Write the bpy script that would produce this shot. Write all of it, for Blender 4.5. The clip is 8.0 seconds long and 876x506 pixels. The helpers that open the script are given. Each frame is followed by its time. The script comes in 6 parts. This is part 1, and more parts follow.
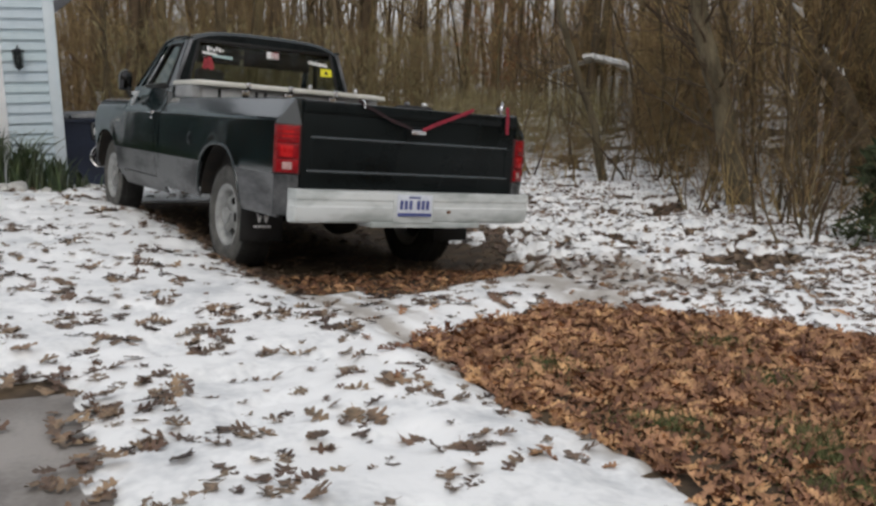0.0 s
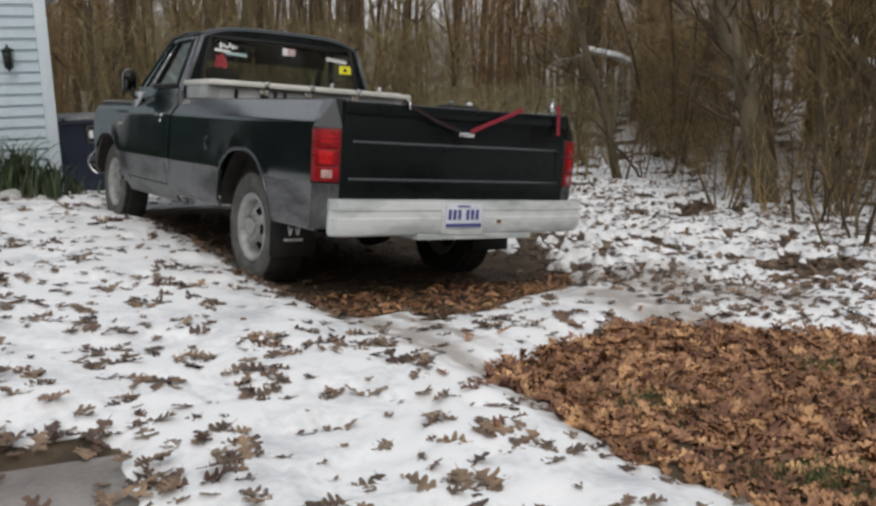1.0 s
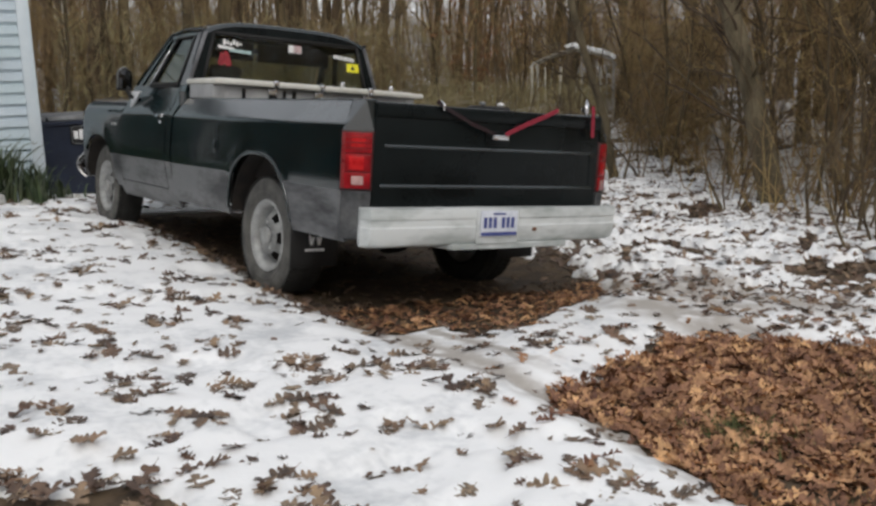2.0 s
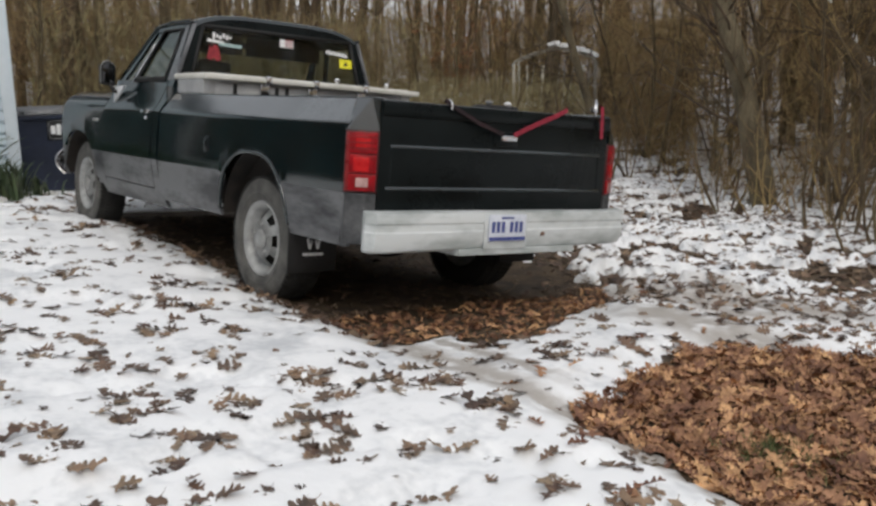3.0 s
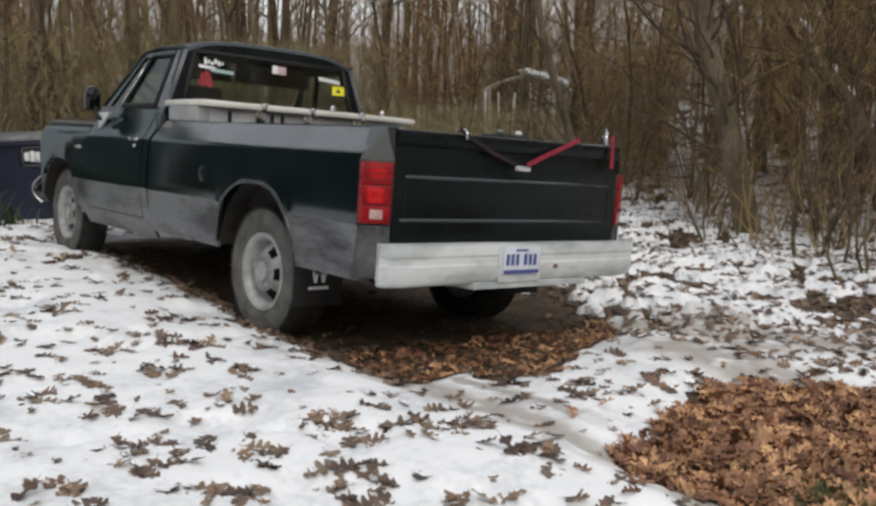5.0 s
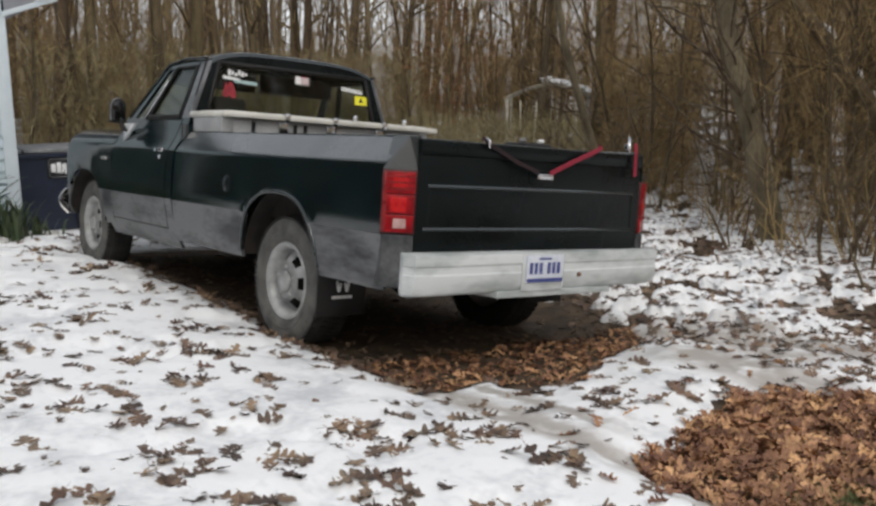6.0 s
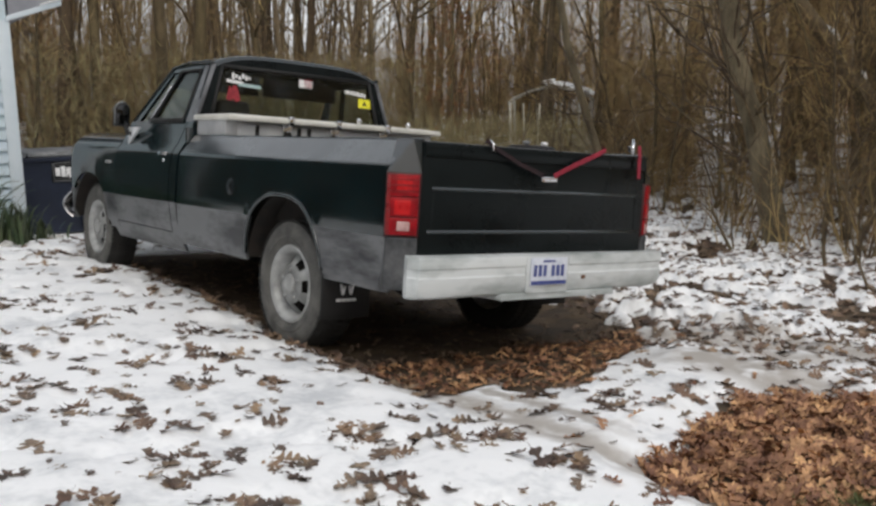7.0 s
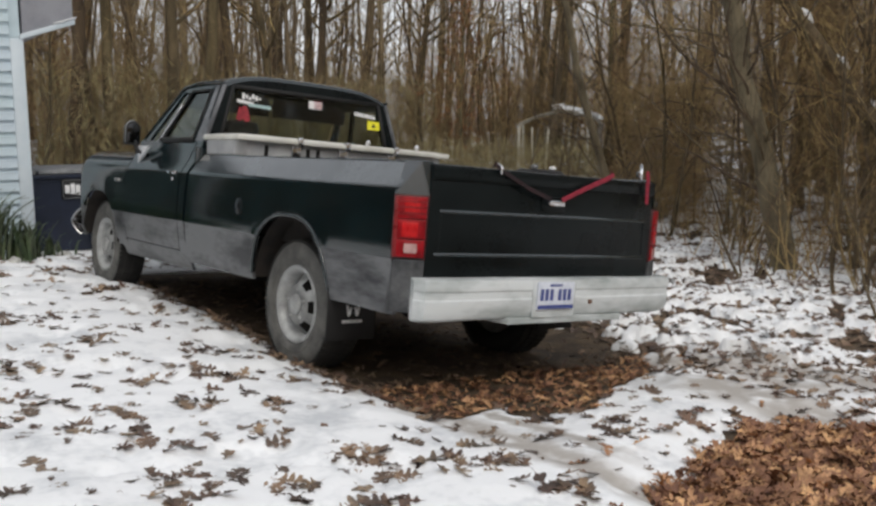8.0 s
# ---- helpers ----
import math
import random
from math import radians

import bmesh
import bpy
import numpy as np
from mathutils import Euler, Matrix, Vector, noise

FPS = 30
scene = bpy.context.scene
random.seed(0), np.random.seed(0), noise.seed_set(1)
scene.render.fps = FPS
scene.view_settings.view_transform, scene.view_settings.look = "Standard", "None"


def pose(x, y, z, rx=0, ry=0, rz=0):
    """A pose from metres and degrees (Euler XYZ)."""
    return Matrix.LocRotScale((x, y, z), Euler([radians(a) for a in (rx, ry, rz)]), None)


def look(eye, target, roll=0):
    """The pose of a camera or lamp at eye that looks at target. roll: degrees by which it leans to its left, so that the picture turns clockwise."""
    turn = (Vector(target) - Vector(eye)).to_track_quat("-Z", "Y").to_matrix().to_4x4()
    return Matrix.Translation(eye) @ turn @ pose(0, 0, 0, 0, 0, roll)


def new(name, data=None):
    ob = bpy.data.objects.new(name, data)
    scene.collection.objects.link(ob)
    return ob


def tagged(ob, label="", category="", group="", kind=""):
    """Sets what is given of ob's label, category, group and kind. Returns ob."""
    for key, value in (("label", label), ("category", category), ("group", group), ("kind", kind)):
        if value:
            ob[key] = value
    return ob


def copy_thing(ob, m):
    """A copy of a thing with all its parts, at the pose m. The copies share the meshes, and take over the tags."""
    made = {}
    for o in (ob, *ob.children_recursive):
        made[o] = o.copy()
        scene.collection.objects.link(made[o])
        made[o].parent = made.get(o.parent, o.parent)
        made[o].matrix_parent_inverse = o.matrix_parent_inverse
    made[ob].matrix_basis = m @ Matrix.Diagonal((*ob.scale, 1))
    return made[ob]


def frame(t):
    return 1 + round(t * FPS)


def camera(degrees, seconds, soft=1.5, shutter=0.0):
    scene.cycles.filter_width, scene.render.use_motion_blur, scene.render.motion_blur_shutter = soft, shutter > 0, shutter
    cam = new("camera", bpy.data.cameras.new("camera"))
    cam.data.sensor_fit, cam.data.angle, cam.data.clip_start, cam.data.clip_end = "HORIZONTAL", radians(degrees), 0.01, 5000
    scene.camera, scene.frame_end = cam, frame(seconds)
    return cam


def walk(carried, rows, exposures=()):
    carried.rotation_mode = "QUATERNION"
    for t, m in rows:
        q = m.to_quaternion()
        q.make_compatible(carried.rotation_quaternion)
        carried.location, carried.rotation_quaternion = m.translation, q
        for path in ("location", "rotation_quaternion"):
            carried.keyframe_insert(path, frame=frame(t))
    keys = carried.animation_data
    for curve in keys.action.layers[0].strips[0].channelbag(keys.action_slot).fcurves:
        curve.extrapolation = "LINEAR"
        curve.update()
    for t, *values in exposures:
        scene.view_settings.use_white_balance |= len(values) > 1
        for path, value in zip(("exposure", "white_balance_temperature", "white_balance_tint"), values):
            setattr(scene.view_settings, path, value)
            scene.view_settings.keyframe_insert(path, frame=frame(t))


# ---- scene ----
# the drive falls to the right: SITE turns the drive's own plane into the level world
SITE = pose(0, 0, 0, 0, 4.0, 0)
cam = camera(50.9, 8.0, soft=2.7)
PATH = [
    (0, (-3.226, -6.48, 1.188), (-2.149, -4.824, 0.875), 2.8),
    (0.5, (-3.289, -6.116, 1.187), (-2.194, -4.472, 0.873), 2.3),
    (1, (-3.286, -5.78, 1.199), (-2.175, -4.148, 0.877), 2.1),
    (1.5, (-3.387, -5.494, 1.206), (-2.247, -3.883, 0.883), 1.9),
    (3, (-3.4, -4.997, 1.212), (-2.19, -3.44, 0.881), 2.6),
    (3.5, (-3.472, -4.854, 1.21), (-2.228, -3.322, 0.89), 2.5),
    (4, (-3.517, -4.747, 1.212), (-2.249, -3.233, 0.898), 2.5),
    (4.5, (-3.505, -4.708, 1.214), (-2.22, -3.204, 0.919), 2.8),
    (5, (-3.508, -4.697, 1.216), (-2.229, -3.184, 0.943), 2.8),
    (5.2, (-3.508, -4.694, 1.22), (-2.255, -3.16, 0.95), 2.6),
    (6.5, (-3.517, -4.696, 1.216), (-2.275, -3.148, 0.963), 2.3),
    (7, (-3.517, -4.695, 1.217), (-2.28, -3.144, 0.966), 2.2),
    (7.5, (-3.518, -4.697, 1.218), (-2.286, -3.141, 0.97), 2.2),
    (8, (-3.513, -4.69, 1.216), (-2.286, -3.124, 1.013), 3.0),
]
walk(cam, [(t, SITE @ look(eye, target, roll)) for t, eye, target, roll in PATH], [(0, -0.1), (1.5, -0.03), (3.5, 0.07), (8, 0.09)])

# ---- daylight: an even overcast sky and a broad, weak sun ----
world = bpy.data.worlds.new("overcast")
scene.world = world
world.use_nodes = True
wn, wl = world.node_tree.nodes, world.node_tree.links
wn.clear()
sky = wn.new("ShaderNodeTexSky")
sky.sky_type, sky.sun_disc = "NISHITA", False
sky.sun_elevation, sky.sun_rotation = radians(38), radians(200)
sky.air_density, sky.dust_density = 1.0, 4.0
cloud = wn.new("ShaderNodeMix")
cloud.data_type = "RGBA"
cloud.inputs[0].default_value = 0.78
cloud.inputs[7].default_value = (7.9, 8.0, 8.25, 1)
bg = wn.new("ShaderNodeBackground")
bg.inputs[1].default_value = 0.11
wo = wn.new("ShaderNodeOutputWorld")
wl.new(sky.outputs[0], cloud.inputs[6])
wl.new(cloud.outputs[2], bg.inputs[0])
wl.new(bg.outputs[0], wo.inputs[0])
sun = new("sun", bpy.data.lights.new("sun", "SUN"))
sun.data.energy, sun.data.angle, sun.data.color = 0.7, radians(25), (1.0, 0.96, 0.9)
sun.matrix_world = look((-6, -14, 16), (0, 0, 0))

# ---- materials ----
def mat(name, c1, c2, scale=8.0, rough=0.6, metal=0.0, bump=0.0, fine=60.0, spread=0.15, coat=0.0, ior=1.5, random_tint=0.0, islands=False, stretch=None, ramp=(0.35, 0.65), wave=0.0):
    """Two colours mixed by a large and a fine noise, roughness that varies, and a fine relief."""
    m = bpy.data.materials.new(name)
    m.use_nodes = True
    n, l = m.node_tree.nodes, m.node_tree.links
    b = n["Principled BSDF"]
    tc = n.new("ShaderNodeTexCoord")
    src = tc.outputs["Object"]
    if stretch:
        mp = n.new("ShaderNodeMapping")
        mp.inputs["Scale"].default_value = stretch
        l.new(src, mp.inputs[0])
        src = mp.outputs[0]
    big, small = n.new("ShaderNodeTexNoise"), n.new("ShaderNodeTexNoise")
    big.inputs["Scale"].default_value, big.inputs["Detail"].default_value = scale, 5
    small.inputs["Scale"].default_value, small.inputs["Detail"].default_value = fine, 3
    l.new(src, big.inputs["Vector"])
    l.new(src, small.inputs["Vector"])
    mixn = n.new("ShaderNodeMath")
    mixn.operation = "MULTIPLY_ADD"
    mixn.inputs[1].default_value = 0.35
    l.new(small.outputs["Fac"], mixn.inputs[0])
    sub = n.new("ShaderNodeMath")
    sub.operation = "SUBTRACT"
    sub.inputs[1].default_value = 0.175
    l.new(big.outputs["Fac"], sub.inputs[0])
    l.new(sub.outputs[0], mixn.inputs[2])
    cr = n.new("ShaderNodeMapRange")
    cr.inputs["From Min"].default_value, cr.inputs["From Max"].default_value = ramp
    l.new(mixn.outputs[0], cr.inputs["Value"])
    mx = n.new("ShaderNodeMix")
    mx.data_type = "RGBA"
    mx.inputs[6].default_value, mx.inputs[7].default_value = (*c1, 1), (*c2, 1)
    l.new(cr.outputs[0], mx.inputs[0])
    col = mx.outputs[2]
    if random_tint:
        if islands:
            rnd = n.new("ShaderNodeNewGeometry").outputs["Random Per Island"]
        else:
            rnd = n.new("ShaderNodeObjectInfo").outputs["Random"]
        hsv = n.new("ShaderNodeHueSaturation")
        mr = n.new("ShaderNodeMapRange")
        mr.inputs["To Min"].default_value, mr.inputs["To Max"].default_value = 1 - random_tint, 1 + random_tint
        l.new(rnd, mr.inputs["Value"])
        l.new(mr.outputs[0], hsv.inputs["Value"])
        sh = n.new("ShaderNodeMath")
        sh.operation = "MULTIPLY_ADD"
        sh.inputs[1].default_value, sh.inputs[2].default_value = 0.03, 0.485
        l.new(rnd, sh.inputs[0])
        l.new(sh.outputs[0], hsv.inputs["Hue"])
        l.new(col, hsv.inputs["Color"])
        col = hsv.outputs[0]
    l.new(col, b.inputs["Base Color"])
    rr = n.new("ShaderNodeMapRange")
    rr.inputs["To Min"].default_value, rr.inputs["To Max"].default_value = max(0.02, rough - spread), min(1, rough + spread)
    l.new(mixn.outputs[0], rr.inputs["Value"])
    l.new(rr.outputs[0], b.inputs["Roughness"])
    b.inputs["Metallic"].default_value = metal
    b.inputs["Coat Weight"].default_value = coat
    b.inputs["Coat Roughness"].default_value = 0.15
    b.inputs["IOR"].default_value = ior
    if bump:
        bp = n.new("ShaderNodeBump")
        bp.inputs["Strength"].default_value, bp.inputs["Distance"].default_value = min(1, bump), 0.02
        l.new(mixn.outputs[0], bp.inputs["Height"])
        l.new(bp.outputs[0], b.inputs["Normal"])
        if wave:
            wv, wb = n.new("ShaderNodeTexNoise"), n.new("ShaderNodeBump")
            wv.inputs["Scale"].default_value, wv.inputs["Detail"].default_value = 2.4, 0.5
            l.new(tc.outputs["Object"], wv.inputs["Vector"])
            wb.inputs["Strength"].default_value, wb.inputs["Distance"].default_value = wave, 0.05
            l.new(wv.outputs["Fac"], wb.inputs["Height"])
            l.new(wb.outputs[0], bp.inputs["Normal"])
    return m


def glass(name, tint, rough=0.03):
    """A thin tinted pane: clear through, with more reflection at a slant."""
    m = bpy.data.materials.new(name)
    m.use_nodes = True
    n, l = m.node_tree.nodes, m.node_tree.links
    n.remove(n["Principled BSDF"])
    tr, gl, mx, lw = n.new("ShaderNodeBsdfTransparent"), n.new("ShaderNodeBsdfGlossy"), n.new("ShaderNodeMixShader"), n.new("ShaderNodeLayerWeight")
    tr.inputs[0].default_value = (*tint, 1)
    gl.inputs["Roughness"].default_value = rough
    pw, ad = n.new("ShaderNodeMath"), n.new("ShaderNodeMath")
    pw.operation, ad.operation = "POWER", "MULTIPLY_ADD"
    pw.inputs[1].default_value, ad.inputs[1].default_value, ad.inputs[2].default_value = 5, 0.95, 0.03
    lw.inputs[0].default_value = 0.5
    l.new(lw.outputs["Facing"], pw.inputs[0])
    l.new(pw.outputs[0], ad.inputs[0])
    l.new(ad.outputs[0], mx.inputs[0])
    l.new(tr.outputs[0], mx.inputs[1])
    l.new(gl.outputs[0], mx.inputs[2])
    l.new(mx.outputs[0], n["Material Output"].inputs[0])
    return m


PAINT = mat("black_paint", (0.003, 0.0085, 0.0105), (0.005, 0.0148, 0.0175), 2.2, 0.11, 0, 0.015, 90, 0.06, ior=1.8, wave=0.09)
# grey base stands in for sky reflected by the tilted rear pillar
PAINT_PILLAR_SKY = mat("black_paint_greyed_by_sky", (0.09, 0.093, 0.10), (0.22, 0.225, 0.24), 5, 0.34, 0, 0.03, 40, 0.1, stretch=(1, 0.5, 0.7))
PAINT_GATE = mat("black_paint_matt", (0.003, 0.005, 0.0054), (0.0065, 0.0095, 0.0100), 3, 0.28, 0, 0.02, 80, 0.1, ior=1.27)
SILVER = mat("dull_silver_paint", (0.036, 0.038, 0.042), (0.185, 0.191, 0.197), 2.6, 0.48, 0.2, 0.04, 18, 0.15, stretch=(1, 0.6, 2.0), ramp=(0.30, 0.56))
WHITE_BUMPER = mat("chalky_white_paint", (0.34, 0.375, 0.365), (0.66, 0.69, 0.69), 3, 0.5, 0, 0.04, 14, 0.12, stretch=(0.7, 1, 2), ramp=(0.3, 0.6))
CHROME = mat("chrome", (0.65, 0.66, 0.68), (0.8, 0.8, 0.82), 12, 0.2, 1.0, 0, 80, 0.1)
RIM = mat("painted_steel_rim", (0.29, 0.295, 0.29), (0.48, 0.49, 0.48), 9, 0.42, 0.15, 0.03, 60, 0.1)
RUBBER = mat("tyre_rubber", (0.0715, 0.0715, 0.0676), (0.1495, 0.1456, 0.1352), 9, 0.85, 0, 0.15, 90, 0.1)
# darker copy of the rubber, with the wheel arch's shade in its colour
RUBBER_SHADED = mat("shaded_tyre_rubber", (0.016, 0.016, 0.015), (0.034, 0.033, 0.031), 9, 0.9, 0, 0.15, 90, 0.08)
# black paint lightened for the sky mirrored in the bed's upper shoulder
PAINT_SHOULDER_SKY = mat("black_paint_with_sky_sheen", (0.030, 0.039, 0.043), (0.085, 0.097, 0.105), 3, 0.17, 0, 0.02, 60, 0.08, ior=1.8, wave=0.09)
CORNER_TRIM = mat("pale_blue_corner_trim", (0.56, 0.64, 0.69), (0.63, 0.70, 0.745), 4, 0.5, 0, 0.03)
BLACK = mat("black_plastic", (0.006, 0.006, 0.006), (0.012, 0.012, 0.012), 10, 0.6, 0, 0.03)
CHASSIS = mat("grimy_chassis_steel", (0.010, 0.009, 0.008), (0.028, 0.022, 0.018), 12, 0.85, 0.1, 0.1)
INTERIOR = mat("dark_cloth", (0.012, 0.012, 0.014), (0.03, 0.028, 0.028), 20, 0.9)
RED_LENS = mat("red_lens", (0.17, 0.002, 0.005), (0.34, 0.004, 0.010), 16, 0.3, 0, 0.1, 120, 0.06, ior=1.3)
RED_BRIGHT = mat("bright_red_lens", (0.40, 0.006, 0.009), (0.56, 0.013, 0.014), 25, 0.28, 0, 0.1, 120, 0.06, ior=1.3)
RED_DARK = mat("dark_red_lens_edge", (0.17, 0.005, 0.008), (0.25, 0.008, 0.01), 20, 0.3)
LAMP_BEZEL = mat("dark_lamp_bezel", (0.030, 0.004, 0.005), (0.055, 0.006, 0.007), 20, 0.4)
CLEAR_LENS = mat("reversing_lens", (0.36, 0.20, 0.19), (0.52, 0.33, 0.31), 25, 0.2, 0, 0.1, 120, 0.06)
GLASS = glass("window_glass", (0.80, 0.84, 0.82))
GLASS_REAR = glass("rear_window_glass", (0.86, 0.89, 0.86))
# mirror colour lowered to stand in for dark woods reflected in it
MIRROR = mat("mirror_glass_with_dark_reflection", (0.05, 0.052, 0.055), (0.09, 0.09, 0.092), 5, 0.08, 1.0, 0, 50, 0.02)
TOOLBOX = mat("dull_aluminium_sheet", (0.42, 0.43, 0.44), (0.56, 0.57, 0.57), 6, 0.5, 0.3, 0.04, 60, 0.1)
TOOLBOX_LID = mat("off_white_lid_paint", (0.60, 0.59, 0.53), (0.74, 0.73, 0.68), 6, 0.5, 0.0, 0.04, 60, 0.1)
STRAP = mat("red_webbing", (0.22, 0.012, 0.03), (0.32, 0.022, 0.045), 30, 0.8, 0, 0.1, 300)
STRAP_DARK = mat("dark_red_webbing", (0.008, 0.003, 0.005), (0.022, 0.005, 0.007), 30, 0.8, 0, 0.1, 300)
PLATE = mat("plate_white", (0.62, 0.66, 0.74), (0.72, 0.75, 0.82), 30, 0.4)
PLATE_BLUE = mat("plate_blue", (0.04, 0.06, 0.22), (0.07, 0.09, 0.28), 30, 0.4)
DECAL_WHITE = mat("white_decal", (0.75, 0.75, 0.75), (0.85, 0.85, 0.85), 30, 0.5)
DECAL_YELLOW = mat("yellow_decal", (0.80, 0.74, 0.02), (0.88, 0.82, 0.05), 30, 0.5)
DECAL_RED = mat("red_decal", (0.22, 0.015, 0.025), (0.34, 0.03, 0.04), 30, 0.5)
DECAL_TEAL = mat("pale_teal_decal", (0.35, 0.50, 0.50), (0.45, 0.58, 0.58), 30, 0.5)
RUST = mat("rust_scuff", (0.10, 0.05, 0.03), (0.2, 0.10, 0.06), 30, 0.8)
SIDING = mat("pale_blue_vinyl_siding", (0.49, 0.59, 0.645), (0.57, 0.66, 0.71), 4, 0.5, 0, 0.05, 50, 0.1, random_tint=0.02)
TRIM = mat("white_trim_paint", (0.72, 0.74, 0.76), (0.80, 0.81, 0.82), 4, 0.5, 0, 0.03)
SOFFIT = mat("pale_soffit", (0.22, 0.225, 0.25), (0.28, 0.285, 0.31), 5, 0.6)
SHINGLE = mat("grey_roof_shingle", (0.06, 0.06, 0.065), (0.13, 0.13, 0.135), 20, 0.9, 0, 0.3)
IRON = mat("black_iron", (0.012, 0.014, 0.016), (0.03, 0.032, 0.034), 30, 0.5, 0.6, 0.05)
NAVY = mat("navy_painted_steel", (0.006, 0.011, 0.026), (0.013, 0.020, 0.044), 4, 0.5, 0, 0.06, 40, 0.12)
LID = mat("weathered_grey_lid", (0.14, 0.145, 0.15), (0.29, 0.295, 0.30), 6, 0.6, 0, 0.06)
STRAPLEAF = mat("strap_leaf_green", (0.035, 0.058, 0.026), (0.088, 0.112, 0.050), 6, 0.5, 0, 0.05, 40, random_tint=0.35, islands=True)
BARK = mat("grey_brown_bark", (0.064, 0.048, 0.026), (0.150, 0.112, 0.062), 5, 0.95, 0, 0.8, 40, 0.05, random_tint=0.25, stretch=(1, 1, 0.22))
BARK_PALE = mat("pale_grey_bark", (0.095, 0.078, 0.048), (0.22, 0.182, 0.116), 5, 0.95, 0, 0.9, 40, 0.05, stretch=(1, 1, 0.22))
BARK_FAR = mat("far_bark", (0.115, 0.086, 0.055), (0.235, 0.178, 0.114), 1.5, 0.95, 0, 0.3, 12, 0.05, random_tint=0.5, islands=True, stretch=(1, 1, 0.2))
TWIG = mat("twig_bark", (0.285, 0.194, 0.090), (0.52, 0.362, 0.172), 3, 0.95, 0, 0.0, 30, 0.05, random_tint=0.6, islands=True)
BRUSHM = mat("dry_brush", (0.260, 0.178, 0.085), (0.43, 0.302, 0.146), 0.6, 0.95, 0, 0.0, 8, 0.05, random_tint=0.28, islands=True)
OLIVE = mat("olive_scrub", (0.195, 0.162, 0.080), (0.33, 0.272, 0.140), 2, 0.9, 0, 0, 20, 0.05, random_tint=0.35, islands=True)
RUSSET = mat("russet_hanging_leaves", (0.200, 0.086, 0.036), (0.300, 0.136, 0.055), 2, 0.85, 0, 0, 20, 0.05, random_tint=0.3, islands=True)
RED_TWIG = mat("reddish_twigs", (0.2717, 0.1444, 0.06721), (0.5434, 0.2974, 0.1358), 3, 0.95, 0, 0.0, 30, 0.05, random_tint=0.55, islands=True)
BROWN_BRUSH = mat("brown_brush", (0.210, 0.137, 0.064), (0.365, 0.247, 0.118), 0.8, 0.95, 0, 0.0, 8, 0.05, random_tint=0.30, islands=True)
LITTER = mat("leaf_mould", (0.045, 0.030, 0.018), (0.115, 0.078, 0.044), 6, 0.9, 0, 0.7, 60, 0.08)
LEAF = mat("dead_oak_leaf", (0.17, 0.076, 0.038), (0.52, 0.285, 0.155), 7, 0.75, 0, 0.2, 60, 0.12, random_tint=0.6, islands=True)
# wet leaf colour, also used as painted shade beneath the pickup
LEAF_WET_SHADE = mat("wet_and_shaded_oak_leaf", (0.075, 0.054, 0.041), (0.26, 0.168, 0.110), 9, 0.6, 0, 0.2, 60, 0.12, random_tint=0.5, islands=True)
LEAF_ONE = mat("wet_single_oak_leaf", (0.075, 0.060, 0.048), (0.23, 0.160, 0.112), 9, 0.6, 0, 0.2, 60, 0.12, random_tint=0.65)
GRASS = mat("winter_grass", (0.09, 0.12, 0.04), (0.19, 0.205, 0.085), 6, 0.8, 0, 0, 40, random_tint=0.3, islands=True)
PAVE = mat("wet_concrete", (0.20, 0.18, 0.165), (0.40, 0.37, 0.345), 2.5, 0.45, 0, 0.25, 50, 0.2)
# grey mottling in the colour stands in for soft shading of hollows
SNOW = mat("old_snow", (0.63, 0.65, 0.67), (0.94, 0.95, 0.955), 2.6, 0.75, 0, 0.55, 24, 0.12, ramp=(0.26, 0.50))
# colour of the unseen door, chosen dark to darken the pickup's reflections
DARK_DOOR = mat("dark_green_door_paint", (0.012, 0.020, 0.016), (0.022, 0.032, 0.026), 5, 0.5, 0, 0.03)
NEEDLE = mat("evergreen_needles", (0.04, 0.055, 0.025), (0.085, 0.10, 0.045), 2, 0.9, 0, 0, 20, 0.05, random_tint=0.3, islands=True)
DARK_BARK = mat("dark_wet_bark", (0.080, 0.058, 0.034), (0.165, 0.122, 0.072), 6, 0.9, 0, 0.5, 40, 0.05, random_tint=0.35, islands=True)


